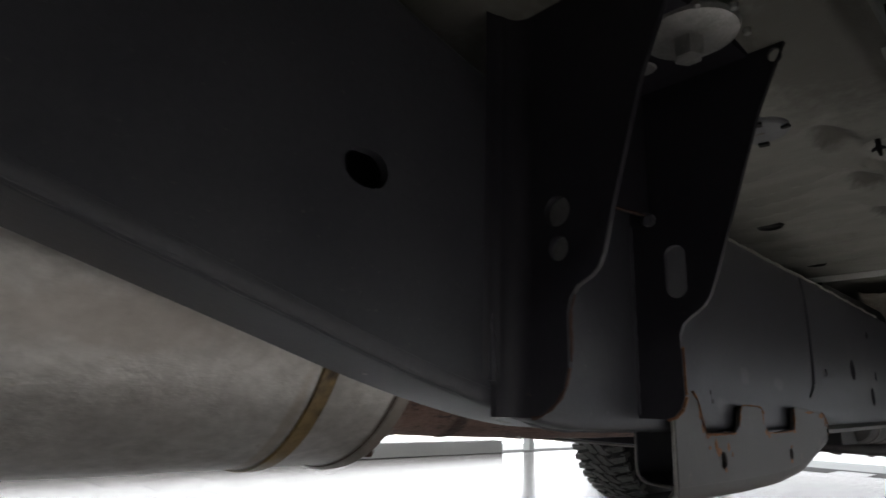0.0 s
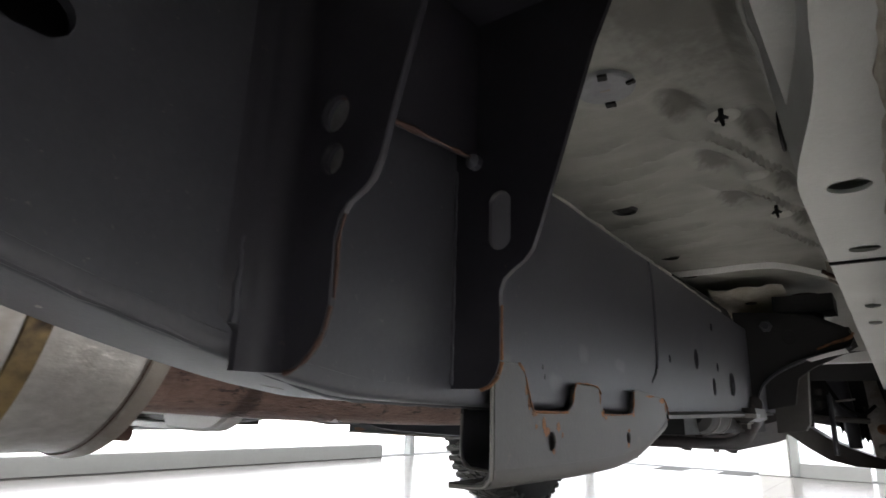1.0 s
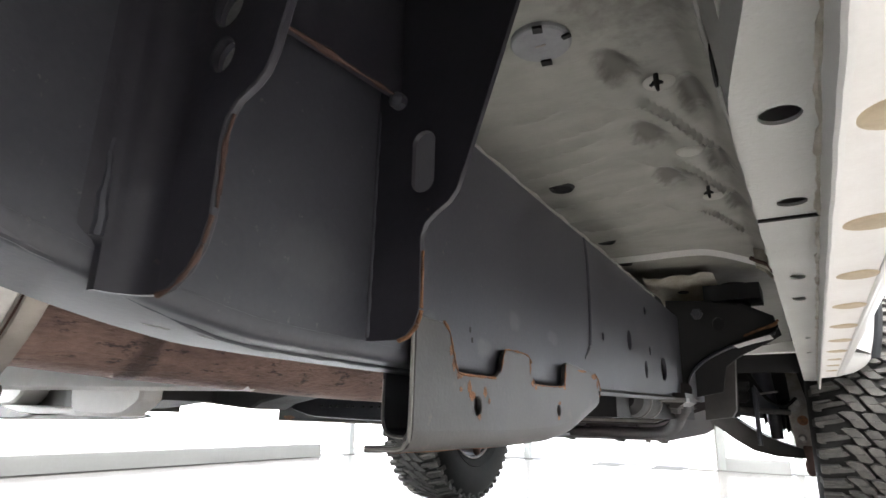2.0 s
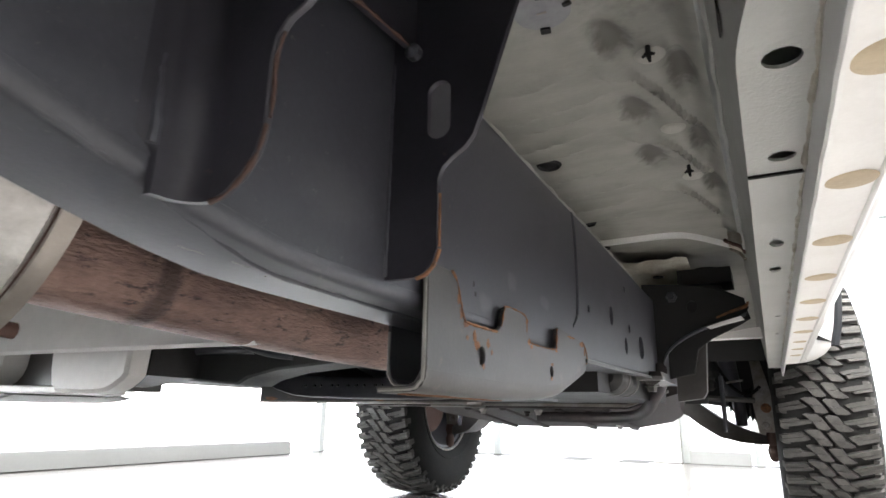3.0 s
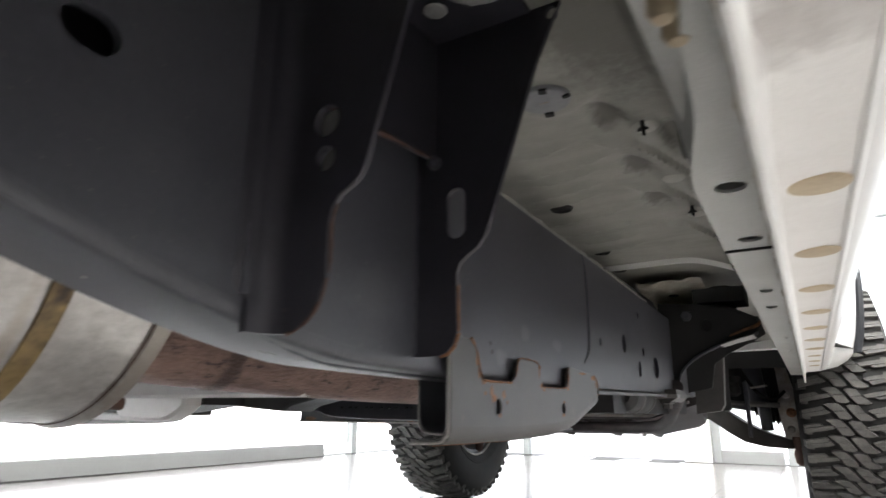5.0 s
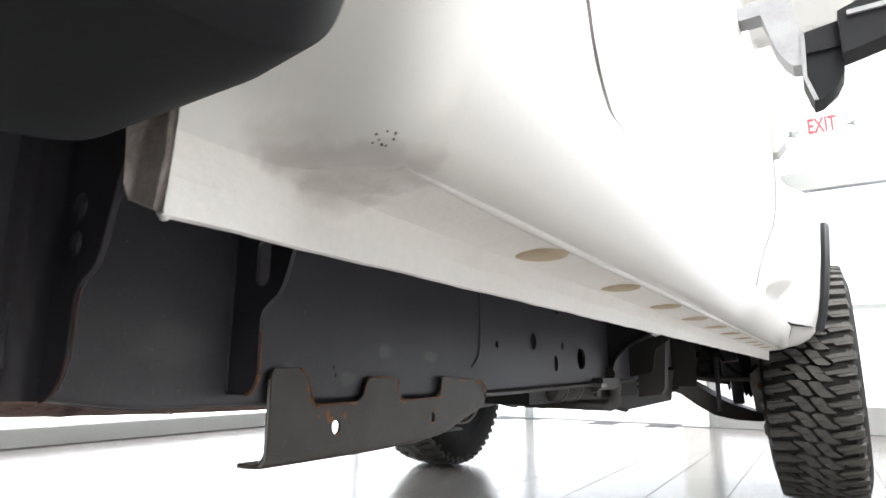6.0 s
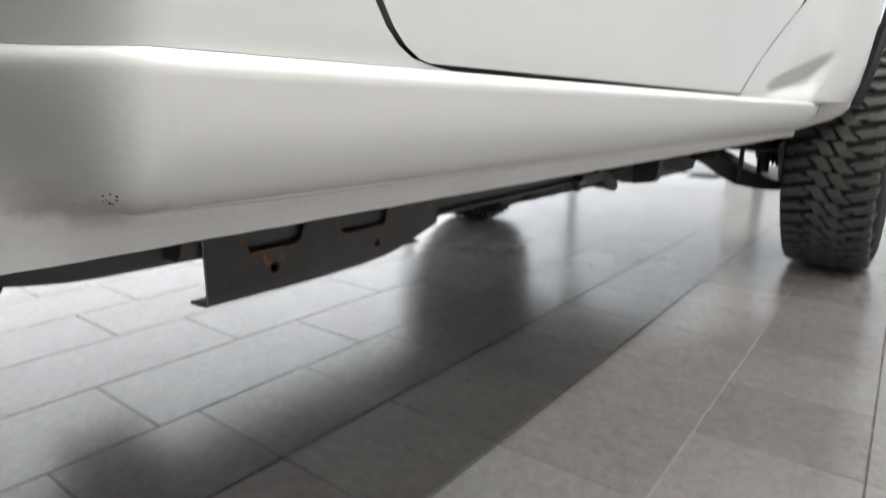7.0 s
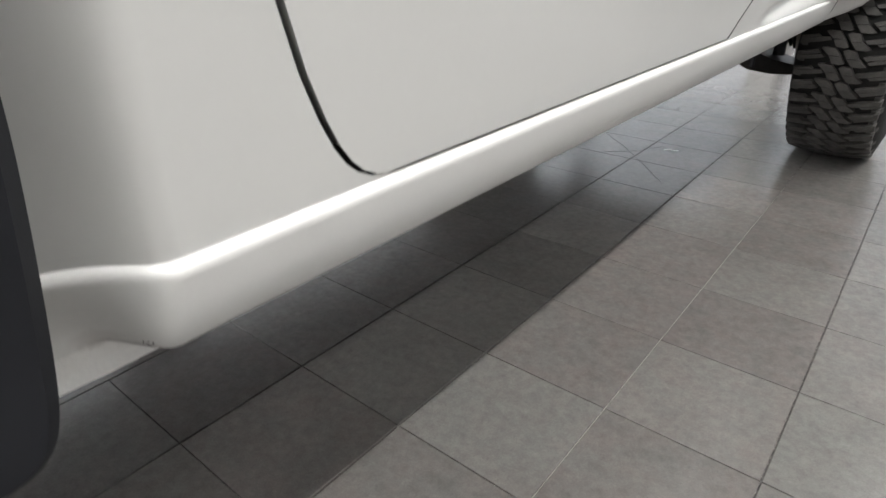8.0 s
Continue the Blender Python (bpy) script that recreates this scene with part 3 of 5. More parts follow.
    part("paint_mark", lathe([(0.0002, -0.0004), (r * 0.38, -0.0002), (r * 0.45, 0.0002), (0.0002, 0.0004)], (fillet(lerp(SECTION, z) + tuck(y, z), y), y, z), "x", 8), DARKGUARD, car)
for y, x, z in ((0.443, 0.243, 0.510), (0.458, 0.245, 0.510)):
    part("rubber_bung", lathe([(0.0005, -0.005), (0.0034, -0.004), (0.0052, -0.0006), (0.0048, 0.004), (0.0024, 0.006)], (x, y, z), "z", 20), PLUG, inner_sill, "beige rubber bung")
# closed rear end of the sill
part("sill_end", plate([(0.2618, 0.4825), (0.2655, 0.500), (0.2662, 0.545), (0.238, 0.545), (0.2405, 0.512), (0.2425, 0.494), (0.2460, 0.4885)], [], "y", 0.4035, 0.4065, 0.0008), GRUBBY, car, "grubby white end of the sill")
part("weld_blob", lathe([(0.0003, -0.0016), (0.0011, -0.0013), (0.0017, -0.0004), (0.0017, 0.0006), (0.0004, 0.0015)], (0.2628, 0.4065, 0.4814), "z", 16), SILL, car)

# door and the panels round it
SEAM = [(0.577, 0.660), (0.5785, 0.636), (0.582, 0.6205), (0.588, 0.6085), (0.597, 0.598), (0.61, 0.5885), (0.63, 0.578), (0.66, 0.566), (0.70, 0.555), (0.8, 0.541), (0.95, 0.535), (1.15, 0.533), (1.3, 0.533)]
FRONT = [(0.577, 1.395), (0.60, 1.43), (0.64, 1.50), (0.70, 1.63), (0.764, 1.775), (0.82, 1.84), (0.95, 1.87), (1.3, 1.87)]
ZS = [0.5798, 0.582, 0.588, 0.597, 0.61, 0.63, 0.66, 0.70, 0.75, 0.8, 0.87, 0.95, 1.05, 1.15, 1.25]
GAPW = 0.0026


def door_x(y, z):
    return side(y, z) + 0.0008


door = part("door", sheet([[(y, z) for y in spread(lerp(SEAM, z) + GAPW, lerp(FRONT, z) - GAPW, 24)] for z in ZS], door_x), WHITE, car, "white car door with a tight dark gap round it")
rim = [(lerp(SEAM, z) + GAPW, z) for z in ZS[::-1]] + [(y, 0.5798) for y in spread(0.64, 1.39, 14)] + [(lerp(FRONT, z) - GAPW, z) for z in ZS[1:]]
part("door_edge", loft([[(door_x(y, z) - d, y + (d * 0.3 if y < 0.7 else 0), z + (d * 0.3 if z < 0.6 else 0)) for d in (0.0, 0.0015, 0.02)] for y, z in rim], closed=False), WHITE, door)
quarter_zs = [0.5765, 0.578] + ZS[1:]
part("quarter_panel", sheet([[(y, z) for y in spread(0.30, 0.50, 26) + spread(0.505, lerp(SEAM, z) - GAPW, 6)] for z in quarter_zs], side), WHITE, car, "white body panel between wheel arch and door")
part("sill_top", sheet([[(y, z) for y in spread(0.62, 2.40, 30)] for z in (0.5735, 0.5762)], lambda y, z: side(y, z)), WHITE, car)
seam_path = [(lerp(SEAM, z), z) for z in ZS[::-1]] + [(y, 0.5783) for y in spread(0.655, 1.395, 10)] + [(lerp(FRONT, z), z) for z in ZS[1:]]
part("door_seal", loft([[(side(y, z) - 0.012, y - e * (1 if z > 0.58 else 0), z - e * 0.9) for e in (-0.006, 0.006)] for y, z in seam_path], closed=False), GAP, car, "black rubber door seal")


EDGE_X = [(0.516, 0.350), (0.558, 0.393), (0.62, 0.410), (0.677, 0.420), (0.80, 0.435), (0.957, 0.448), (1.3, 0.45)]
ARCH = 2.455


def scoop(y, z):
    """A pressed hollow over the sill: its upper wall leans in, and it ends in a slanted wall at the front."""
    top = 0.617 + 0.105 * (y - 1.66) / 0.64
    front = 2.17 + 0.13 * (z - 0.578) / 0.144
    v = (top - z) / max(0.004, top - 0.577)
    if v <= 0 or y >= front:
        return 0.0
    return smoothstep(0.0, 0.55, v) * (1 - 0.97 * smoothstep(0.6, 1.0, v)) * smoothstep(1.56, 1.74, y) * smoothstep(0.0, 0.07, front - y)


def fender_x(y, z):
    # the sweep out to the flare, with the pressed scoop behind it
    dent = scoop(y, z)
    k = smoothstep(2.02, ARCH, y)
    x = side(y, z)
    return x + (lerp(EDGE_X, z) - x) * k * k - 0.021 * dent + 0.0012 * smoothstep(0.06, 0.0, y - lerp(FRONT, z))


front_rim = [(lerp(FRONT, z) + GAPW, z) for z in ZS if z < 0.96]
part("fender_edge", loft([[(fender_x(y, z) - d, y, z) for d in (0.0, 0.012)] for y, z in front_rim], closed=False), GAP, car)
part("front_fender", sheet([[(y, z) for y in spread(lerp(FRONT, z) + GAPW, ARCH, 110)] for z in spread(0.577, 0.79, 60) + spread(0.80, 0.968, 12)], fender_x), WHITE, car, "white front fender with a pressed hollow")
# nose of the sill under the fender
nose = []
for y in spread(2.30, ARCH, 10):
    k = smoothstep(2.25, ARCH, y) ** 2
    base = [(0.2675, 0.5045), (0.3055, 0.5078), (0.3215, 0.517), (0.3345, 0.546), (0.3400, 0.565), (0.3412, 0.571), (0.338, 0.577)]
    tip = [(0.300, 0.520), (0.33, 0.522), (0.352, 0.528), (0.380, 0.545), (0.393, 0.560), (0.398, 0.567), (0.400, 0.577)]
    nose.append([(a + (p - a) * k, y, b + (q - b) * k) for (a, b), (p, q) in zip(base, tip)])
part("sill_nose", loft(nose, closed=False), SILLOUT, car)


def flare_ring(path, width, thick):
    """A fender flare: a rolled lip of black plastic along a path of (x, y, z) with its outward turn."""
    rings = []
    for x, y, z, ny, nz in path:
        prof = [(0, 0), (width * 0.55, 0.004), (width * 0.9, -0.002), (width, -0.008), (width * 0.985, -0.03), (width * 0.88, -0.03), (width * 0.85, -0.012), (width * 0.5, -thick), (0, -thick)]
        rings.append([(x + a, y + b * ny, z + b * nz) for a, b in prof])
    return loft(rings)


# front flare: behind the tyre and over it
AXLE, R = 2.93, 0.42
path = []
for k in range(25):
    t = radians(172 - k * 7.2)
    path.append((lerp(EDGE_X, 0.50 + 0.49 * math.sin(t)) - 0.004, AXLE + 0.49 * math.cos(t), 0.50 + 0.49 * math.sin(t), math.cos(t), math.sin(t)))
part("front_flare", flare_ring(path, 0.027, 0.008), PLASTIC, car, "black plastic front fender flare")
part("wheel_liner", loft([[(x, AXLE + 0.47 * math.cos(t), 0.52 + 0.47 * math.sin(t)) for x in (0.05, 0.2, 0.35)] for t in [radians(170 - k * 10) for k in range(17)]], closed=False), DARK, car, "black front wheel arch liner")

# rear flare: the blunt front end of the black arch moulding
EDGE = [(0.20, 0.4905), (0.300, 0.4905), (0.345, 0.4925), (0.366, 0.4935), (0.381, 0.4970), (0.391, 0.5045), (0.3975, 0.516), (0.4035, 0.539), (0.4095, 0.58), (0.415, 0.63), (0.419, 0.68), (0.422, 0.76), (0.408, 0.86), (0.35, 0.97), (0.25, 1.06), (0.10, 1.12), (-0.1, 1.15), (-0.3, 1.15)]
soft_edge = smooth_path([(0, y, z) for y, z in EDGE], 4)
rings = []
for i, p in enumerate(soft_edge):
    d = (soft_edge[min(i + 1, len(soft_edge) - 1)] - soft_edge[max(i - 1, 0)]).normalized()
    nx, nz = d.z, -d.y
    base = 0.262
    tip = 0.352 + 0.012 * smoothstep(0.53, 0.70, p.z)
    rings.append([(base, p.y, p.z), (tip - 0.03, p.y, p.z), (tip - 0.011, p.y - 0.002 * nx, p.z - 0.002 * nz), (tip - 0.002, p.y - 0.010 * nx, p.z - 0.010 * nz), (tip, p.y - 0.024 * nx, p.z - 0.024 * nz),
                  (tip + 0.001, p.y + (0.10 - p.y) * 0.16, p.z + (0.74 - p.z) * 0.16), (tip + 0.001, p.y + (0.08 - p.y) * 0.35, p.z + (0.74 - p.z) * 0.35), (tip - 0.001, p.y + (0.06 - p.y) * 0.6, p.z + (0.74 - p.z) * 0.6), (tip - 0.02, p.y + (0.10 - p.y) * 0.35, p.z + (0.74 - p.z) * 0.35), (base, p.y + (0.10 - p.y) * 0.08, p.z + (0.74 - p.z) * 0.08)])
rear_flare = part("rear_flare", loft(rings), PLASTIC, car, "grained black plastic rear fender flare")

# unseen black liner in the rear arch, added to keep light off the rail
part("rear_liner", loft([[(x, -0.38 + 0.53 * math.cos(t), 0.50 + 0.53 * math.sin(t)) for x in (0.05, 0.15, 0.27, 0.335)] for t in [radians(-19 + k * 9.5) for k in range(22)]], closed=False), DARK, car, "unseen black arch liner, added to block rear light")
part("liner_wall", loft([[(0.05, -0.38 + r * math.cos(t), 0.50 + r * math.sin(t)) for r in (0.42, 0.53)] for t in [radians(-19 + k * 9.5) for k in range(22)]], closed=False), DARK, car)

# door mirror
MIRROR_AT, MIRROR_SIZE = Vector((0.4861, 0.3112, 0.535)), 0.72


def sized(bm):
    for v in bm.verts:
        v.co = MIRROR_AT + (v.co - MIRROR_AT) * MIRROR_SIZE
    return bm


mirror = part("mirror", sized(bevelled(loft([[(0.425, y, 1.15), (0.418, y, 1.042), (0.434, y, 0.983), (0.452, y, 0.987), (0.480, y, 1.012), (0.495, y, 1.038), (0.502, y, 1.12), (0.505, y, 1.16)] for y in (1.76, 1.83)]), 0.008, 3)), PLASTIC, car, "black door mirror")
part("stem_blade", sized(bevelled(loft([[(x, 1.752, z), (x + 0.008, 1.752, z), (x + 0.008, 1.79, z), (x, 1.79, z)] for x, z in ((0.434, 0.985), (0.418, 1.042), (0.423, 1.15))]), 0.002, 2)), CAP, mirror, "pale edge of the mirror stem")
part("stem_collar", sized(bevelled(box(0.43, 0.502, 1.75, 1.80, 1.095, 1.145), 0.008, 3)), PLASTIC, mirror)
part("mirror_base", sized(bevelled(loft([[(0.340, y, 1.26), (0.372, y, 1.13), (0.388, y, 1.095), (0.402, y, 1.078), (0.421, y, 1.074), (0.424, y, 1.15), (0.412, y, 1.26)] for y in (1.76, 1.82)]), 0.010, 3)), CAP, mirror, "grey mirror base")
part("mirror_foot", bevelled(box(0.345, 0.40, 1.355, 1.395, 1.03, 1.056), 0.008, 3), CAP, mirror)
part("mirror_arm", sized(bevelled(loft([[(x, 1.73, z), (x, 1.80, z), (x, 1.80, z + h), (x, 1.73, z + h)] for x, z, h in ((0.494, 1.066, 0.10), (0.53, 1.074, 0.105), (0.585, 1.087, 0.11), (0.70, 1.115, 0.11))]), 0.012, 3)), PLASTIC, mirror)
part("arm_ridge", sized(bevelled(box(0.51, 0.66, 1.722, 1.732, 1.148, 1.158), 0.003, 2)), CAP, mirror)

# far side of the body, plain, and an unseen lid added to block light
part("far_side", loft([[(-0.88 - x, y, z) for x, z in ((-0.226, 0.66), (0.226, 0.509), (0.262, 0.482), (0.303, 0.507), (0.335, 0.574), (0.346, 0.75), (0.35, 0.9), (0.33, 1.25))] for y in spread(0.36, 2.44, 6)], closed=False), WHITE, car)
part("body_top", box(-1.2, 0.325, -0.9, 1.88, 1.22, 1.26, 0.02), WHITE, car)
part("cowl", box(-1.2, 0.325, 1.86, 1.88, 1.0, 1.22), WHITE, car)
part("windshield_hinge", bevelled(loft([[(0.343, y, 0.962), (0.372, y, 0.962), (0.390, y, 0.985), (0.390, y, 1.24), (0.325, y, 1.24), (0.325, y, 0.98)] for y in (1.885, 1.945)]), 0.006, 3), WHITE, car, "white windshield hinge bracket")
# narrow hood, set in from the fenders
part("hood", loft([[(-1.22, y, 0.966), (-1.08, y, 1.03), (0.20, y, 1.03), (0.30, y, 0.995), (fender_x(y, 0.966) - 0.001, y, 0.967)] for y in (1.872, 2.02, 2.15, 2.25, 2.35, 2.45)] + [[(-1.22, 3.3, 0.966), (-1.08, 3.3, 1.02), (0.20, 3.3, 1.02), (0.26, 3.3, 0.995), (0.30, 3.3, 0.967)]], closed=False), WHITE, car, "white hood between the fenders")

# ---- underbody ----


BEAD = [(0.08, -0.006), (0.118, 0.0), (0.143, 0.012), (0.158, 0.05), (0.18, 0.13), (0.197, 0.19)]
SHALLOW = [(0.845, 0.03, 0.075), (0.895, 0.0, 0.11), (0.925, 0.01, 0.085), (0.965, -0.04, 0.075), (1.0, -0.02, 0.06), (1.075, -0.05, 0.08), (1.14, -0.04, 0.085), (1.20, -0.02, 0.07), (1.255, -0.05, 0.06)]


def pan_z(x, y):
    z = 0.656 + 0.003 * math.sin(3 * x + 2 * y)
    for x0, y0, sx, sy in ((0.136, 0.795, 0.017, 0.032), (0.133, 0.930, 0.017, 0.032), (0.129, 1.052, 0.017, 0.034), (0.184, 0.868, 0.013, 0.05), (0.187, 1.025, 0.013, 0.05), (0.190, 1.170, 0.013, 0.05)):
        u, v = (x - x0) / sx, (y - y0 - (x - x0) * 1.2) / sy
        z += 0.009 * math.exp(-(u * u + v * v) ** 2)
    for y0 in (0.841, 0.985, 1.147):
        z -= 0.009 * math.exp(-((y - y0 - lerp(BEAD, x)) / 0.008) ** 2) * smoothstep(0.10, 0.125, x) * smoothstep(0.195, 0.18, x)
    for y0, x0, x1 in SHALLOW:
        z -= 0.0065 * math.exp(-((y - y0 + 0.2 * x) / 0.006) ** 2) * smoothstep(x0 - 0.02, x0 + 0.02, x) * smoothstep(x1 + 0.02, x1 - 0.02, x)
    # the raised land round the cap
    z -= 0.003 * smoothstep(0.05, 0.038, math.hypot(x - 0.101, y - 0.719))
    z -= 0.012 * smoothstep(0.185, 0.205, x)
    return z


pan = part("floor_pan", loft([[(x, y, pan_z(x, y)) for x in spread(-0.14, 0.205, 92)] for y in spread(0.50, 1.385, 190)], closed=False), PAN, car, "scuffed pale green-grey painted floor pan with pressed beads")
for x, y in ((0.162, 0.830), (0.161, 0.983), (0.165, 1.134)):
    part("sealer_dab", lathe([(0.0003, -0.0016), (0.0075, -0.0014), (0.0115, -0.0008), (0.0135, 0.001)], (x, y, pan_z(x, y) - 0.0004), "z", 24), SEALER, pan, "pale round dab of sealer")
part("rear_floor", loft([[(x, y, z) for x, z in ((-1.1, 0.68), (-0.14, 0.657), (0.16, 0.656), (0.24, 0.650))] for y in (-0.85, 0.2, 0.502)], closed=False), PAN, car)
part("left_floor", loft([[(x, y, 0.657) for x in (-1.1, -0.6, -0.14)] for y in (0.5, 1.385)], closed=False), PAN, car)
part("front_floor", loft([[(x, y, z) for x in (-1.1, -0.5, 0.0, 0.21)] for y, z in ((1.39, 0.668), (1.6, 0.665), (1.95, 0.63), (2.3, 0.60), (2.42, 0.75))], closed=False), PAN, car)
part("floor_seam", loft([[(x, y - 0.002, z + 0.0025), (x, y + 0.002, z - 0.006), (x, y + 0.009, z - 0.006), (x, y + 0.012, z + 0.004)] for x, y, z in smooth_path([(-0.06, 1.375, 0.652), (0.02, 1.378, 0.653), (0.10, 1.38, 0.654), (0.14, 1.385, 0.648), (0.185, 1.40, 0.634), (0.20, 1.41, 0.632)])], closed=False), SILL, pan, "pale welded floor seam")
part("inner_seam", tube([(0.2125 + bulge(y) * 0.9 + 0.0006 * math.sin(y * 70), y, 0.605 + 0.001 * math.sin(y * 47)) for y in spread(0.44, 1.34, 60)], [0.0018 + 0.0009 * math.sin(k * 2.3) * math.sin(k * 0.9) for k in range(61)], 6), SILLGREY, inner_sill, "rough pale weld seam")
seam_bracket = part("seam_bracket", bevelled(loft([[(0.190, y, z), (0.214, y, z - 0.010), (0.214, y, z + 0.010), (0.190, y, z + 0.018)] for y, z in ((1.372, 0.628), (1.385, 0.622), (1.40, 0.630), (1.415, 0.625))]), 0.003), BRACKET, pan, "stained pale welded bracket")
part("bracket_flap", tube(smooth_path([(0.184, 1.376, 0.632), (0.196, 1.374, 0.624), (0.208, 1.374, 0.617), (0.214, 1.376, 0.606)]), 0.0032, 8), DARKRUST, seam_bracket, "rusty turned flap")
part("bracket_flap", tube(smooth_path([(0.190, 1.40, 0.622), (0.204, 1.395, 0.612), (0.212, 1.39, 0.600)]), 0.0026, 8), BRACKET, seam_bracket)

cap = part("floor_cap", lathe([(0.001, -0.0012), (0.018, -0.0012), (0.0215, -0.0006), (0.0228, 0.001), (0.0228, 0.005)], (0.0985, 0.722, 0.6520), "z", 40), CAP, pan, "round grey floor cap with dark tabs")
for a, w in ((100, 0.004), (285, 0.0035), (350, 0.0018)):
    t = radians(a)
    tab = part("tab", bevelled(box(-0.0032, 0.0032, -w, w, -0.0022, 0.0), 0.0006), DARK, cap)
    tab.matrix_basis = Matrix.Translation(Vector((0.0985 + 0.0215 * math.cos(t), 0.722 + 0.0215 * math.sin(t), 0.6512)) - ORIGIN[cap]) @ Matrix.Rotation(t, 4, "Z") @ Matrix.Translation(ORIGIN[cap])
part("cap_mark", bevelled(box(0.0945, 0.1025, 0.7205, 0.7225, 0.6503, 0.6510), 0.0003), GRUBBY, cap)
for x, y in ((0.163, 0.812), (0.164, 1.094)):
    clip = part("stud_clip", tube([(x, y, 0.657), (x, y, 0.649), (x + 0.0005, y, 0.646), (x + 0.001, y + 0.0005, 0.6415)], [0.0022, 0.0022, 0.002, 0.0011], 12), DARK, pan, "black stud clip")
    part("clip_wing", tube([(x - 0.0052, y + 0.001, 0.6475), (x - 0.002, y, 0.6492), (x + 0.002, y, 0.6492), (x + 0.0052, y - 0.001, 0.6475)], [0.0012, 0.002, 0.002, 0.0012], 8), DARK, clip)
for x, y, r in ((0.006, 1.02, 0.012), (-0.012, 1.272, 0.011)):
    hole = part("drain_plug", lathe([(r + 0.004, 0.0), (r + 0.002, -0.003), (r, -0.001), (r * 0.8, 0.004), (0.001, 0.004)], (x, y, pan_z(x, y) - 0.001), "z", 24), DARK, pan, "dark drain hole")

# frame rail: rounded box section with a web plate that has holes
BOTTOM = [(-0.6, 0.70), (-0.35, 0.64), (-0.15, 0.588), (0.0, 0.548), (0.15, 0.511), (0.24, 0.485), (0.334, 0.4575), (0.40, 0.438), (0.457, 0.424), (0.51, 0.4145), (0.57, 0.4105), (0.8, 0.4095), (1.03, 0.4105), (1.5, 0.42), (1.75, 0.424)]
HEIGHT = [(-0.6, 0.18), (0.2, 0.185), (0.385, 0.188), (0.46, 0.190), (0.57, 0.187), (0.73, 0.178), (1.07, 0.173), (1.5, 0.155), (1.75, 0.15)]
bottom_path = [(p.y, p.z) for p in smooth_path([(0, y, z) for y, z in BOTTOM], 4)]
XI, XO, RC = -0.022, 0.040, 0.006


def rail_bottom(y):
    return lerp(bottom_path, y)


def rail_section(y):
    z0, h = rail_bottom(y), lerp(HEIGHT, y)
    z1 = z0 + h
    pts = [(XO, z0 + 0.009)] + [(XO - RC + RC * math.cos(radians(-a)), z0 + RC - RC * math.sin(radians(a))) for a in (0, 22, 45, 68, 90)]
    pts += [(XI + 0.006, z0), (XI, z0 + 0.006), (XI, z1 - 0.006), (XI + 0.006, z1)]
    pts += [(XO - RC + RC * math.sin(radians(a)), z1 - RC + RC * math.cos(radians(a))) for a in (0, 22, 45, 68, 90)] + [(XO, z1 - 0.022)]
    return [(x, y, z) for x, z in pts]


rail_ys = [y for y, _ in bottom_path]
rail = part("frame_rail", loft([rail_section(y) for y in rail_ys], closed=False), FRAME, car, "black painted boxed frame rail with dust, chips and welds")
web = [(y, rail_bottom(y) + 0.0088) for y in rail_ys] + [(y, rail_bottom(y) + lerp(HEIGHT, y) - 0.0218) for y in rail_ys[::-1]]
holes = [slot(0.369, 0.530, 0.0125, 0.0095), oval(1.172, 0.485, 0.011, 0.014), oval(1.262, 0.453, 0.010, 0.013), oval(1.293, 0.483, 0.006, 0.007), oval(1.273, 0.541, 0.006, 0.006), slot(1.385, 0.463, 0.022, 0.019), slot(1.05, 0.475, 0.004, 0.005)]
part("web_plate", plate(web, holes, "x", 0.0345, 0.0402), FRAME, rail)
for y, z in ((0.724, 0.4405), (0.727, 0.4335)):
    part("pin_hole", plate(oval(y, z, 0.0014, 0.0022, 10), [], "x", 0.0398, 0.0404), DARK, rail)
# pressed step in the web and a dust-covered lip along the bottom
part("web_step", tube(smooth_path([(0.0395, 0.99, 0.58), (0.0405, 0.997, 0.555), (0.0405, 1.0, 0.50), (0.0405, 0.996, 0.46), (0.039, 0.98, 0.444)]), 0.0022, 8), FRAME, rail)
part("bottom_lip", loft([[(XO + 0.001, y, rail_bottom(y) - 0.002), (XO + 0.009, y, rail_bottom(y) - 0.004), (XO + 0.009, y, rail_bottom(y)), (XO - 0.002, y, rail_bottom(y) + 0.004)] for y in spread(1.0, 1.7, 14)]), DUSTY, rail)
# the welded seam along the lower corner drifts under the rail where it levels out
seam_x = lambda y: 0.0365 - 0.0185 * smoothstep(0.43, 0.56, y)
part("weld_bead", tube([(seam_x(y) + 0.0003 * math.sin(y * 310), y, rail_bottom(y) + 0.0026 - 0.0022 * smoothstep(0.43, 0.56, y)) for y in spread(-0.5, 1.0, 260)], [0.0021 + 0.0005 * math.sin(k * 1.3) * math.sin(k * 0.37) for k in range(261)], 10), FRAME, rail)
part("plate_weld", tube([(0.0413 - 0.02 * (z - 0.437), 0.4562 + 0.0003 * math.sin(z * 400), z) for z in spread(0.437, 0.476, 26)], [0.0024 - 0.0012 * smoothstep(0, 26, k) + 0.0002 * math.sin(k * 1.4) for k in range(27)], 8), FRAME, rail)
part("plate_weld", tube([(0.0405, 0.6068 + 0.0002 * math.sin(z * 380), z) for z in spread(0.421, 0.555, 50)], [0.0014 + 0.0003 * math.sin(k * 1.1) for k in range(51)], 8), FRAME, rail)
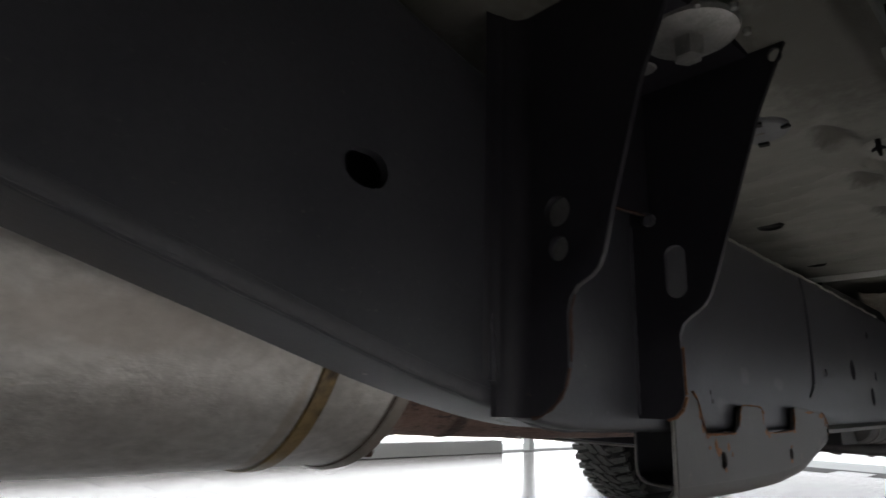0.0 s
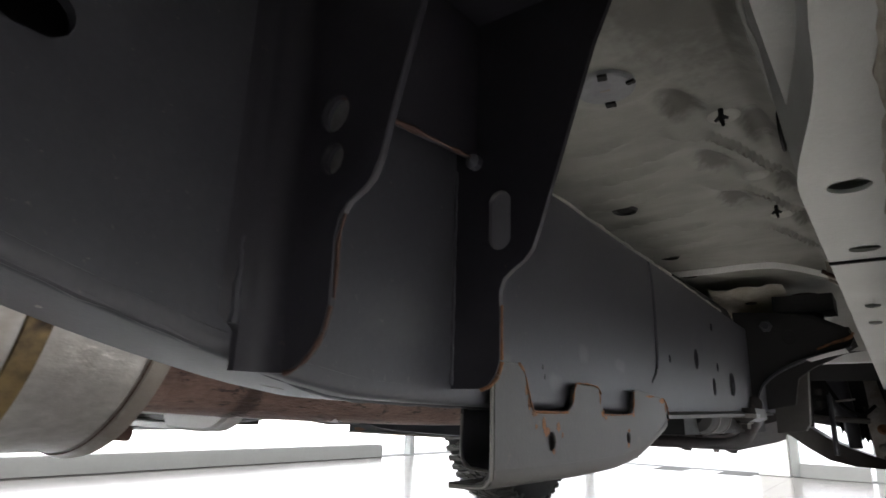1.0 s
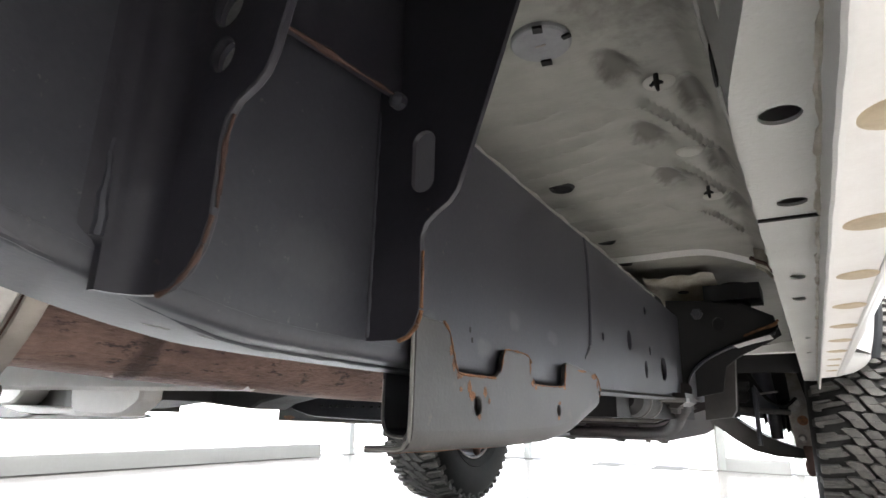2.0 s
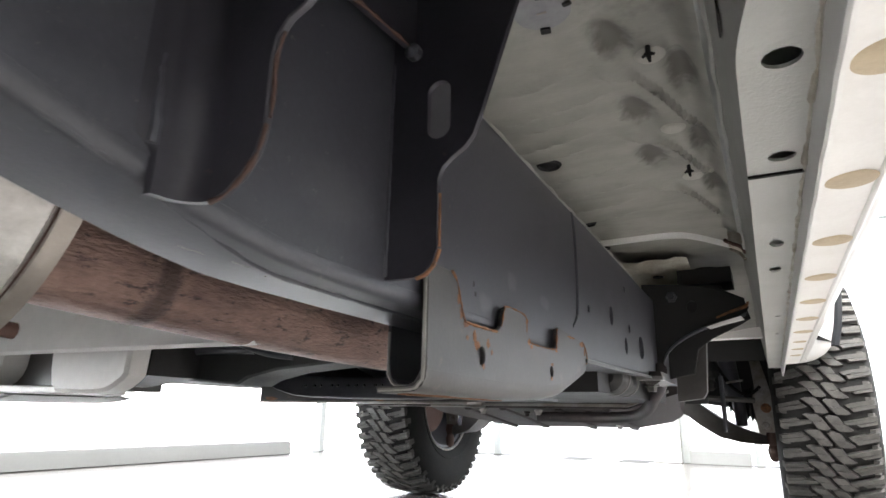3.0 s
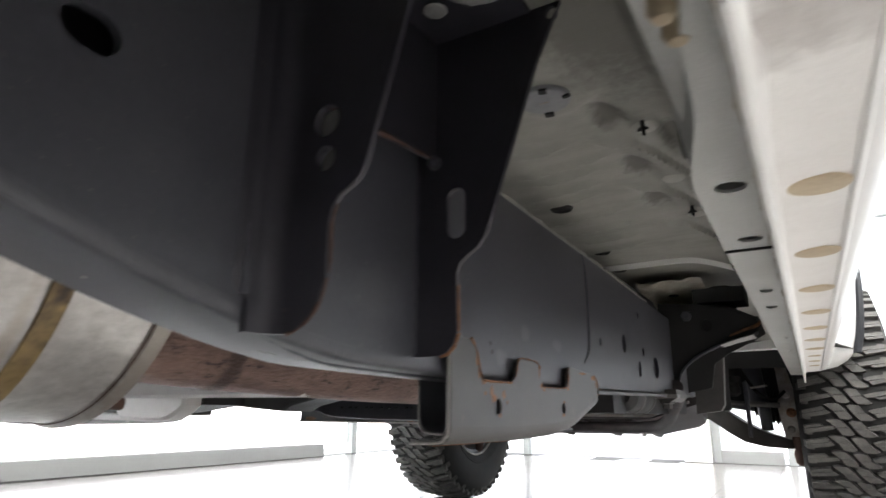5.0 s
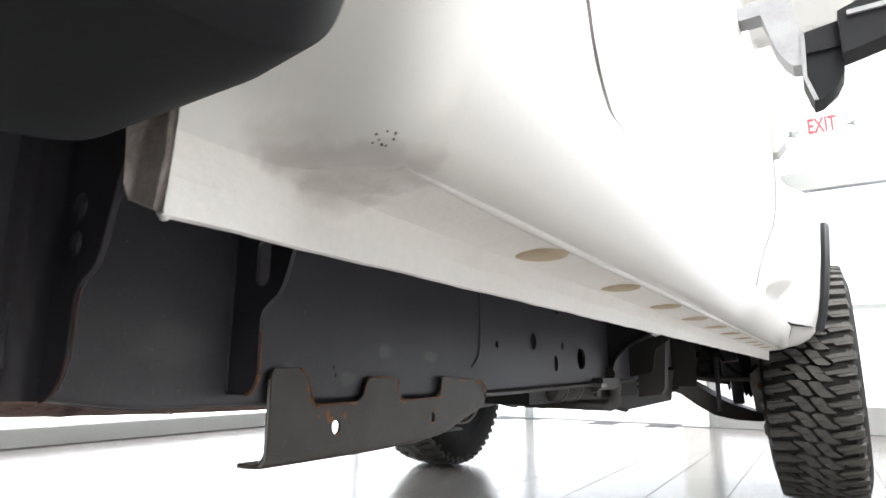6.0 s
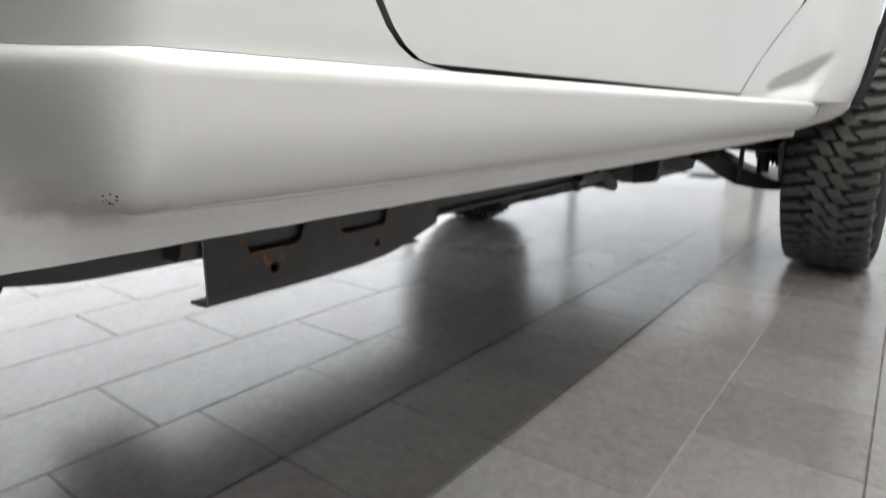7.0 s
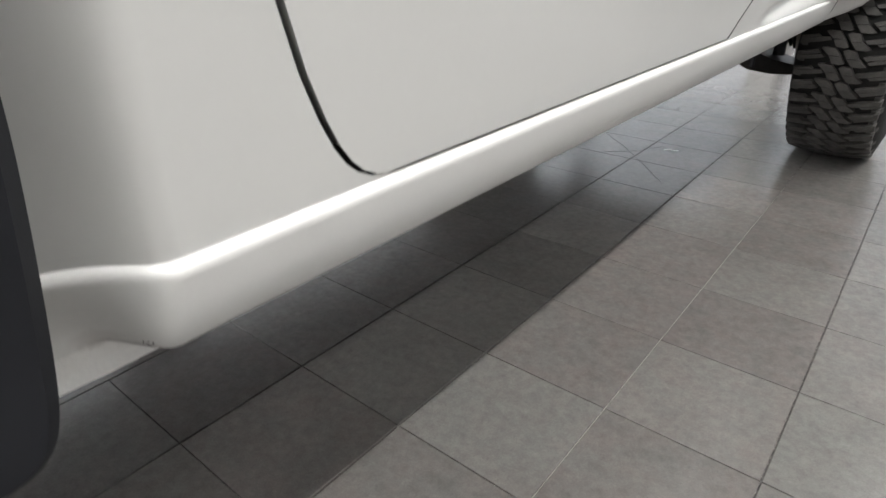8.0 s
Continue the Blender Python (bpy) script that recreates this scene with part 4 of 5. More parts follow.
part("top_seam", tube([(0.0375 + 0.0008 * math.sin(y * 90), y, rail_bottom(y) + lerp(HEIGHT, y) + 0.0005) for y in spread(0.66, 1.36, 90)], [0.0012 + 0.0006 * math.sin(k * 1.7) * math.sin(k * 0.43) for k in range(91)], 8), PAN, rail, "pale sealed seam along the rail top")
# a few thin scratches low on the rail
for x, y, dx, dy in ((0.004, 0.50, 0.004, 0.012), (0.014, 0.522, 0.002, 0.009), (0.017, 0.585, 0.004, 0.003)):
    pts = [(x + dx * k / 5 + 0.0006 * math.sin(k * 2.1 + y * 90), y + dy * k / 5, rail_bottom(y + dy * k / 5) - 0.0001) for k in range(6)]
    part("scratch", tube(pts, [0.0001, 0.0003, 0.0002, 0.0003, 0.0002, 0.0001], 6), CHIP, rail)
for x, y, r in ((0.006, 0.40, 0.0009), (0.012, 0.545, 0.0006), (0.016, 0.60, 0.0007)):
    part("chip", plate(oval(x, y, r, r * 1.3, 7), [], "z", rail_bottom(y) - 0.0005, rail_bottom(y) + 0.0006), CHIP, rail)

# far rail, mirrored about the car's middle
part("frame_rail", loft([[(-0.88 - x, y, z) for x, y, z in rail_section(y)] for y in rail_ys], closed=False), FRAME, car)

# body mount: two side plates, pan, bush and bolt
A = [(0.0545, 0.4188), (0.0613, 0.4205), (0.0693, 0.426), (0.0753, 0.434), (0.0783, 0.444), (0.0783, 0.471), (0.0798, 0.479), (0.0843, 0.485), (0.0923, 0.489), (0.0968, 0.493), (0.1003, 0.5), (0.1073, 0.527), (0.1253, 0.589), (0.1428, 0.631), (0.1628, 0.672), (0.0554, 0.672), (0.0545, 0.62)]
B = [(0.038, 0.419), (0.0593, 0.419), (0.0653, 0.421), (0.0703, 0.426), (0.0733, 0.434), (0.0728, 0.474), (0.0753, 0.481), (0.0813, 0.486), (0.0893, 0.491), (0.0943, 0.497), (0.0993, 0.51), (0.1113, 0.545), (0.1353, 0.616), (0.1513, 0.652), (0.1683, 0.686), (0.1773, 0.708), (0.03, 0.708)]
mount = part("mount_plate", plate(A, [oval(0.0725, 0.5275, 0.0078, 0.0085), oval(0.073, 0.5065, 0.006, 0.0068)], "y", 0.472, 0.4758, 0.0006), MOUNTBLACK, rail, "black body mount plate with two holes")
# the plate turns in a round bend onto the side of the rail
bend = [radians(a) for a in range(0, 91, 10)]
bent = [(0.0553 - 0.0118 * math.sin(a), 0.4602 + 0.0118 * math.cos(a)) for a in bend]
back = [(0.0553 - 0.0148 * math.sin(a), 0.4602 + 0.0148 * math.cos(a)) for a in bend[::-1]]


def flange_end(z):
    """Free at the bottom; further up the weld smooths the end into the rail."""
    k = smoothstep(0.434, 0.441, z)
    return [(0.0434 - 0.0004 * k, 0.4588), (0.0433 - 0.0013 * k, 0.4575 - 0.0005 * k), (0.0420 - 0.0010 * k, 0.4570 - 0.0030 * k), (0.0405 - 0.0003 * k, 0.4570 - 0.0075 * k), (0.0398, 0.4570 - 0.0080 * k)]


part("bent_flange", loft([[(x, y, z) for x, y in bent + flange_end(z) + back] for z in (0.4188, 0.428, 0.434, 0.436, 0.438, 0.440, 0.442, 0.47, 0.53, 0.60, 0.668)]), MOUNTBLACK, mount)
part("mount_plate", plate(B, [slot(0.0727, 0.5175, 0.0075, 0.0185), oval(0.148, 0.652, 0.004, 0.005)], "y", 0.607, 0.6108, 0.0006), MOUNTBLACK, rail, "black body mount plate with a slot")
# pale discs set behind the two holes
for x, z, r in ((0.0725, 0.5275, 0.009), (0.073, 0.5065, 0.0075)):
    part("weld_nut", lathe([(0.0005, 0.0), (r, 0.0), (r + 0.002, 0.004), (0.0005, 0.005)], (x, 0.4782, z), "y", 20), ZINC, mount, "dull pale disc behind the hole")
part("mount_web", plate([(0.4755, 0.548), (0.607, 0.560), (0.607, 0.668), (0.4755, 0.668)], [], "x", 0.052, 0.0555), MOUNTBLACK, rail)
part("mount_pan", loft([[(0.042, y, z), (0.132, y, z), (0.142, y, z + 0.02), (0.042, y, z + 0.02)] for y, z in ((0.4758, 0.640), (0.52, 0.651), (0.57, 0.655), (0.607, 0.657))]), MOUNTBLACK, rail)
# grey disc stands for a hole with a lit surface behind it
part("pan_hole", lathe([(0.0005, -0.0012), (0.0075, -0.0012), (0.0085, 0.0)], (0.079, 0.566, 0.6522), "z", 20), ZINC, rail, "pale grey disc for a lit hole beside the washer")
bush = part("bush_washer", lathe([(0.001, -0.004), (0.012, -0.004), (0.023, -0.003), (0.0275, -0.001), (0.0285, 0.002), (0.025, 0.006)], (0.121, 0.546, 0.6495), "z", 48), ZINC, rail, "zinc-plated mount washer")
part("bolt", lathe([(0.001, -0.016), (0.0085, -0.016), (0.0095, -0.012), (0.0095, -0.004)], (0.119, 0.546, 0.6495), "z", 6), ZINC, bush, "zinc hex bolt")


for a in (20, 60, -35):
    t = radians(a)
    part("rivet", lathe([(0.0005, -0.003), (0.0022, -0.002), (0.0028, 0.001), (0.0005, 0.002)], (0.121 + 0.032 * math.cos(t), 0.546 - 0.032 * math.sin(t), 0.6485), "z", 10), ZINC, bush)


def rusty_edge(points, r=0.0011, name="rusty_edge", material=RUST):
    pts = smooth_path(points, 12)
    rr = [r * max(0.35, 0.75 + 0.9 * noise.noise(p * 170 + Vector((3, 1, 2)))) for p in pts]
    return part(name, tube(pts, [max(0.0003, q) for q in rr], 7), material, rail, "orange rust along a cut edge")


rusty_edge([(x + 0.0002, 0.4728, z) for x, z in A[0:5]], 0.0010, material=DARKRUST)
rusty_edge([(x + 0.0004, 0.474, z) for x, z in [(0.0783, 0.447), (0.0785, 0.458), (0.0783, 0.471), (0.0813, 0.481)]], 0.0011, material=DARKRUST)
rusty_edge([(x + 0.0004, 0.609, z) for x, z in B[1:5]], 0.0013)
rusty_edge([(0.0735, 0.609, z) for z in (0.435, 0.445, 0.455, 0.466)], 0.0010)
rusty_edge([(0.0565, 0.4765, 0.5475), (0.057, 0.53, 0.5525), (0.057, 0.603, 0.559)], 0.0018, material=DARKRUST)
part("weld_nub", lathe([(0.0005, -0.006), (0.005, -0.003), (0.005, 0.002), (0.0005, 0.005)], (0.0575, 0.602, 0.556), "y", 10), FRAME, rail)

# notched hanger bracket: outer cheek with two holes, bottom roll, inner cheek
OUT = [(0.645, 0.372), (0.777, 0.3715), (0.86, 0.3735), (0.915, 0.379), (0.955, 0.390), (1.003, 0.404), (1.006, 0.412), (1.0, 0.422), (0.989, 0.428), (0.905, 0.4325), (0.899, 0.430), (0.896, 0.415), (0.889, 0.4095), (0.828, 0.408), (0.821, 0.412), (0.817, 0.425), (0.808, 0.4305), (0.771, 0.431), (0.765, 0.427), (0.760, 0.414), (0.750, 0.4085), (0.703, 0.408), (0.694, 0.411), (0.689, 0.421), (0.684, 0.433), (0.676, 0.439), (0.648, 0.439), (0.645, 0.434)]
bracket = part("hanger_bracket", plate(OUT, [oval(0.724, 0.388, 0.0055, 0.0065), oval(0.880, 0.388, 0.0045, 0.0052)], "x", 0.0432, 0.0470, 0.0006), DUSTY, rail, "grey-black notched hanger bracket with rusty edges")


def roll(y):
    return lerp([(0.645, 0.0), (0.777, -0.0005), (0.86, 0.0015), (0.915, 0.007), (0.955, 0.018), (1.003, 0.0315)], y)


part("bracket_roll", loft([[(0.047, y, 0.3725 + roll(y)), (0.0465, y, 0.368 + roll(y)), (0.044, y, 0.3635 + roll(y)), (0.039, y, 0.3605 + roll(y)), (0.033, y, 0.36 + roll(y)), (0.013, y, 0.3595 + roll(y)), (0.013, y, 0.3632 + roll(y)), (0.033, y, 0.3637 + roll(y)), (0.039, y, 0.366 + roll(y)), (0.0432, y, 0.3725 + roll(y))] for y in spread(0.645, 1.002, 26)]), DUSTY, bracket)
for a, b in ((0.702, 0.770), (0.802, 1.0)):
    part("inner_cheek", loft([[(-0.018, y, 0.412), (-0.018, y, 0.378), (-0.0155, y, 0.370), (-0.009, y, 0.3655), (0.014, y, 0.3640), (0.014, y, 0.3665), (-0.008, y, 0.368), (-0.0135, y, 0.372), (-0.0155, y, 0.379), (-0.0155, y, 0.412)] for y in spread(a, b, 6)]), FRAME, bracket)
part("inner_cheek", box(-0.018, -0.0155, 0.770, 0.802, 0.388, 0.412), FRAME, bracket)
part("bracket_tab", box(0.006, 0.008, 0.79, 0.83, 0.364, 0.385), FRAME, bracket)
for pts, r in (([(0.0472, y, z) for y, z in OUT[20:26]], 0.0010), ([(0.0472, y, z) for y, z in OUT[15:20]], 0.0008), ([(0.0472, y, z) for y, z in OUT[10:15]], 0.0008), ([(0.0472, y, z) for y, z in OUT[5:9]], 0.0010)):
    rusty_edge(pts, r)
# pale lines along the edges of the two cheeks
part("worn_edge", tube(smooth_path([(-0.0168, 0.7015, 0.405), (-0.0168, 0.7015, 0.379), (-0.0145, 0.7015, 0.371), (-0.0085, 0.7015, 0.3668), (0.012, 0.7015, 0.3653)], 5), 0.0009, 6), CHIP, bracket, "pale plate edge")
part("worn_edge", tube(smooth_path([(0.0451, 0.6445, 0.43), (0.0451, 0.6445, 0.373), (0.0425, 0.6445, 0.3655), (0.037, 0.6445, 0.362), (0.014, 0.6445, 0.3612)], 5), 0.0012, 6), CHIP, bracket, "pale plate edge")
for y, x, a, b in ((0.70, 0.025, 0.040, 0.0065), (0.76, 0.027, 0.045, 0.005), (0.685, 0.020, 0.022, 0.005)):
    part("rust_patch", plate([(x + b * math.cos(t) * (0.6 + 0.7 * random.random()), y + a * math.sin(t) * (0.6 + 0.7 * random.random())) for t in [k * 0.449 for k in range(14)]], [], "z", 0.3590, 0.3599), RUST, bracket, "orange rust patch")
for y, z, a, b in ((0.716, 0.3945, 0.004, 0.003), (0.7115, 0.4, 0.0025, 0.005), (0.7345, 0.3985, 0.003, 0.0035), (0.7265, 0.381, 0.0025, 0.002), (0.882, 0.3945, 0.003, 0.002), (0.879, 0.3815, 0.0025, 0.002), (0.6905, 0.414, 0.0022, 0.006), (0.697, 0.4065, 0.004, 0.002), (0.687, 0.423, 0.0025, 0.004), (0.8205, 0.409, 0.0035, 0.0025), (0.8265, 0.4055, 0.003, 0.0018), (0.8155, 0.421, 0.0018, 0.005), (0.896, 0.409, 0.003, 0.002), (0.948, 0.4275, 0.012, 0.0014), (0.985, 0.4245, 0.009, 0.0025), (0.9975, 0.4165, 0.003, 0.004), (0.700, 0.398, 0.002, 0.0015), (0.741, 0.392, 0.0016, 0.0024)):
    part("rust_patch", plate([(y + a * math.cos(t) * (0.65 + 0.7 * random.random()), z + b * math.sin(t) * (0.65 + 0.7 * random.random())) for t in [k * 0.524 for k in range(12)]], [], "x", 0.0468, 0.0471), RUST, bracket, "orange rust patch")

# second body mount further forward, with its outrigger
def outrigger(y0, y1, name, label=""):
    profile = [(0.02, 0.605), (0.096, 0.599), (0.150, 0.585), (0.198, 0.562), (0.206, 0.548), (0.200, 0.536), (0.188, 0.530), (0.150, 0.520), (0.115, 0.508), (0.085, 0.492), (0.066, 0.476), (0.056, 0.462), (0.051, 0.445), (0.049, 0.430), (0.02, 0.430)]
    ob = part(name, plate(profile, [oval(0.11, 0.555, 0.010, 0.012)], "y", y0, y1, 0.001), DARK, car, label)
    # the lower edge is turned towards the rear as a flange
    edge = smooth_path([(x, 0, z) for x, z in profile[5:14]], 4)
    part("flange", loft([[(p.x - 0.002, y0 + 0.002, p.z + 0.004), (p.x, y0 - 0.006, p.z - 0.001), (p.x, y0 - 0.013, p.z - 0.002), (p.x + 0.001, y0 - 0.013, p.z - 0.0045), (p.x + 0.001, y0 - 0.006, p.z - 0.004), (p.x, y0 + 0.002, p.z)] for p in edge]), FRAME, ob)
    return ob


out = outrigger(1.545, 1.55, "outrigger", "black body mount outrigger with a turned edge")
part("outrigger", plate([(0.02, 0.605), (0.195, 0.588), (0.205, 0.55), (0.185, 0.538), (0.13, 0.512), (0.10, 0.49), (0.09, 0.44), (0.04, 0.43), (0.02, 0.43)], [], "y", 1.70, 1.705, 0.001), DARK, car)
part("outrigger_top", bevelled(loft([[(0.03, y, 0.600), (0.15, y, 0.584), (0.20, y, 0.560), (0.20, y, 0.566), (0.15, y, 0.592), (0.03, y, 0.606)] for y in (1.552, 1.60, 1.70)]), 0.001), DARK, out)
# white plate paints the light on the flange's underside
part("scuffed_tip", bevelled(loft([[(0.133, y, 0.5125), (0.165, y, 0.5225), (0.192, y, 0.5295), (0.197, y, 0.5225), (0.165, y, 0.5155), (0.140, y, 0.5085)] for y in (1.526, 1.531)]), 0.001), SILL, out, "flange tip with light painted on its underside")
part("rusty_tip", tube(smooth_path([(0.150, 1.5435, 0.531), (0.176, 1.543, 0.541), (0.200, 1.543, 0.549), (0.206, 1.545, 0.558)], 5), [0.0014, 0.0022, 0.0018, 0.0026, 0.002, 0.003, 0.0026, 0.003, 0.0034, 0.003, 0.0035, 0.003, 0.0026, 0.003, 0.002, 0.001], 8), RUST, out, "rusty bracket tip")
part("mount_bush", lathe([(0.018, -0.03), (0.027, -0.024), (0.027, -0.010), (0.021, -0.004), (0.026, 0.004), (0.022, 0.03)], (0.135, 1.62, 0.612), "z", 24), RUBBER, out, "black rubber body mount")
part("bush_plate", bevelled(box(0.085, 0.182, 1.575, 1.665, 0.604, 0.634), 0.006, 2), DARK, out)
part("edge_bolt", lathe([(0.001, -0.010), (0.007, -0.010), (0.008, -0.006), (0.011, -0.005), (0.011, 0.0)], (0.075, 1.543, 0.575), "y", 6), FRAME, out)

# crumpled pale reinforcement under the floor
def crumple(u, v):
    p = Vector((-0.010 + 0.120 * u - 0.02 * v * (1 - u), 1.50 + 0.26 * v + 0.03 * u, 0.640 - 0.046 * smoothstep(0.05, 0.8, v) + 0.010 * u * (1 - v)))
    p.z += 0.007 * noise.noise(p * 38) + 0.004 * noise.noise(p * 95)
    return p


reinforcement = part("reinforcement", loft([[crumple(i / 16, j / 14) for i in range(17)] for j in range(15)], closed=False), PALE, car, "pale crumpled floor reinforcement plate", smooth=60)
part("reinforcement_edge", loft([[crumple(i / 16, 1.0), crumple(i / 16, 1.0) + Vector((0, 0.004, 0.05))] for i in range(17)], closed=False), PALE, reinforcement)
part("slot_hole", lathe([(0.001, -0.001), (0.010, -0.001), (0.011, 0.001)], tuple(crumple(0.5, 0.3) + Vector((0, 0, -0.003))), "z", 18), DARK, reinforcement)
part("floor_hole", lathe([(0.001, -0.001), (0.012, -0.001), (0.013, 0.001)], (-0.03, 1.46, 0.6635), "z", 18), DARK, car)

part("brace", bevelled(loft([[(0.048, y, 0.385), (0.098, y, 0.392), (0.106, y, 0.405), (0.116, y, 0.54), (0.050, y, 0.54)] for y in (1.735, 1.765)]), 0.010, 3), DUSTY, car, "dusty grey gusset under the frame rail")
part("sill_brace", bevelled(loft([[(0.098, y, 0.5405), (0.225, y, 0.5425), (0.225, y, 0.5655), (0.205, y, 0.5655), (0.098, y, 0.548)] for y in (1.95, 1.99)]), 0.004), SILL, car, "pale sill brace")
# bracket that hangs from the rail's end, with its curved guard tube
part("guard_tube", tube(smooth_path([(0.046, 1.52, 0.436), (0.034, 1.60, 0.416), (0.002, 1.70, 0.390), (-0.028, 1.80, 0.370), (-0.085, 1.92, 0.354), (-0.20, 2.0, 0.350), (-0.36, 2.0, 0.350)], 6), 0.014, 14), DARKGUARD, car, "greasy black curved guard tube")
foot = part("rail_foot", bevelled(loft([[(0.020, y, 0.428), (0.060, y, 0.428), (0.062, y, 0.413), (0.050, y, 0.406), (0.026, y, 0.409)] for y in (1.44, 1.47, 1.54)]), 0.004, 2), DUSTY, car, "dusty bolted foot under the rail")
part("foot_bolt", lathe([(0.001, -0.014), (0.008, -0.014), (0.009, -0.006), (0.013, -0.005), (0.013, 0.0)], (0.040, 1.46, 0.408), "z", 6), DUSTY, foot)
part("foot_plate", bevelled(box(0.004, 0.066, 1.415, 1.445, 0.412, 0.4185), 0.002, 2), ALLOY, foot, "worn bright bolt plate")

# exhaust: muffler with rolled end seam and a heat-tinted band, pipe and flange
MX, MZ, MR = -0.1835, 0.505, 0.131
prof = [(0.03, -0.52), (MR - 0.02, -0.50), (MR, -0.47)] + [(MR + 0.0004 * math.sin(k * 1.7), -0.47 + k * 0.03) for k in range(1, 29)] + [(MR, 0.40), (MR, 0.4215), (MR + 0.0012, 0.4225), (MR + 0.0012, 0.4325), (MR, 0.4345), (MR - 0.0002, 0.452), (MR - 0.0006, 0.48), (MR + 0.0002, 0.4855), (MR - 0.0012, 0.487), (MR + 0.002, 0.489), (MR + 0.0038, 0.4935), (MR + 0.0032, 0.499), (MR - 0.001, 0.5015), (MR - 0.006, 0.499), (MR - 0.009, 0.490), (MR - 0.03, 0.484), (0.06, 0.482), (0.02, 0.482)]
muffler = part("muffler", lathe(prof, (MX, 0, MZ), "y", 112), MUFFLER, car, "dull aluminised muffler with stains and a rolled end seam")
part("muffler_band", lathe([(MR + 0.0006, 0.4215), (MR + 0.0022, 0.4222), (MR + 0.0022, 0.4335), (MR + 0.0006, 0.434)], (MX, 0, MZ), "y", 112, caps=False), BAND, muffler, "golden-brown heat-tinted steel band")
part("seam_groove", lathe([(MR + 0.0008, 0.4872), (MR + 0.0013, 0.4875), (MR + 0.0013, 0.4881), (MR + 0.0008, 0.4884)], (MX, 0, MZ), "y", 112, caps=False), DARKRUST, muffler)
part("drain_stub", tube([(-0.135, 0.50, 0.388), (-0.135, 0.512, 0.387)], 0.0045, 12), DARKRUST, muffler)
pipe_path = smooth_path([(-0.118, 0.484, 0.437), (-0.120, 0.56, 0.433), (-0.128, 0.75, 0.428), (-0.140, 0.93, 0.427), (-0.150, 1.08, 0.428)], 6)
pipe = part("exhaust_pipe", tube(pipe_path, 0.0345, 32), PIPE, car, "rust-brown exhaust pipe with pitted scale")
part("pipe_collar", tube([(-0.118, 0.484, 0.437), (-0.118, 0.498, 0.4365), (-0.1185, 0.508, 0.436), (-0.1186, 0.513, 0.436)], [0.0354, 0.0356, 0.0356, 0.034], 32), PIPE, pipe)
part("pipe_weld", tube([(-0.120, 0.563, 0.4328), (-0.1205, 0.570, 0.4326), (-0.121, 0.577, 0.4322)], [0.0346, 0.0353, 0.0346], 32), PIPE, pipe, "dark weld ring on the pipe")
part("pipe_sleeve", tube([(-0.1415, 0.95, 0.427), (-0.142, 0.96, 0.427), (-0.145, 1.0, 0.427)], [0.0345, 0.036, 0.036], 28), RUST, pipe, "rusty pipe sleeve")
part("front_pipe", tube(smooth_path([(-0.150, 1.07, 0.428), (-0.14, 1.18, 0.43), (-0.08, 1.3, 0.425), (-0.04, 1.5, 0.42), (-0.06, 1.9, 0.43)]), 0.032, 20), PIPE, pipe)
catalyst = part("catalyst", lathe([(0.012, 1.31), (0.024, 1.32), (0.027, 1.335), (0.027, 1.44), (0.024, 1.455), (0.014, 1.47)], (-0.004, 0, 0.412), "y", 28), DARK, car, "black exhaust coupling with dull rings")
for a in (1.352, 1.428):
    part("clamp_ring", lathe([(0.027, a), (0.0288, a + 0.002), (0.0288, a + 0.007), (0.027, a + 0.009)], (-0.004, 0, 0.412), "y", 28, caps=False), DUSTY, catalyst, "dull clamp ring")

# shields and tank beyond the muffler
shield_at = [(-0.84 + 0.73 * k / 20, 0.625 + 0.04 * k / 20) for k in range(21)]
shield = part("heat_shield", loft([[(x, y + 0.004, 0.3965), (x, y, 0.395), (x, y - 0.003, 0.398), (x, y + 0.005, 0.45), (x, y + 0.03, 0.55), (x, y + 0.06, 0.65)] for x, y in shield_at], closed=False), SHIELD, car, "pale grey heat shield across the car")
part("scratch", tube([(-0.262, 0.6545, 0.424), (-0.245, 0.6553, 0.432), (-0.236, 0.656, 0.438)], 0.0009, 6), DARK, shield, "thin dark scratch")
part("fuel_tank", plate([(-1.19, 0.46), (-1.19, 0.384), (-1.10, 0.383), (-0.875, 0.380), (-0.850, 0.381), (-0.834, 0.386), (-0.820, 0.396), (-0.812, 0.410), (-0.806, 0.46)], [], "y", 0.835, 1.0, 0.005), SHIELD, car, "silver fuel tank guard")
part("tank_recess", plate([(-0.86, 0.376), (-0.65, 0.375), (-0.65, 0.46), (-0.86, 0.46)], [], "y", 0.875, 1.0), DUSTY, car, "dark recess between the tank panels")
part("tank_lip", plate([(-0.90, 0.381), (-0.87, 0.374), (-0.83, 0.3685), (-0.65, 0.3675), (-0.65, 0.377), (-0.80, 0.380)], [], "y", 0.842, 0.94, 0.002), SHIELD, car)
part("tank_block", plate([(-0.690, 0.46), (-0.683, 0.40), (-0.676, 0.378), (-0.666, 0.370), (-0.60, 0.3675), (-0.566, 0.368), (-0.548, 0.3705), (-0.534, 0.376), (-0.520, 0.3835), (-0.512, 0.390), (-0.506, 0.46)], [], "y", 0.838, 0.872, 0.006), SHIELD, car, "silver rounded tank corner")
part("block_side", plate([(-0.62, 0.38), (-0.512, 0.392), (-0.506, 0.46), (-0.62, 0.46)], [], "y", 0.872, 0.95), DARK, car)
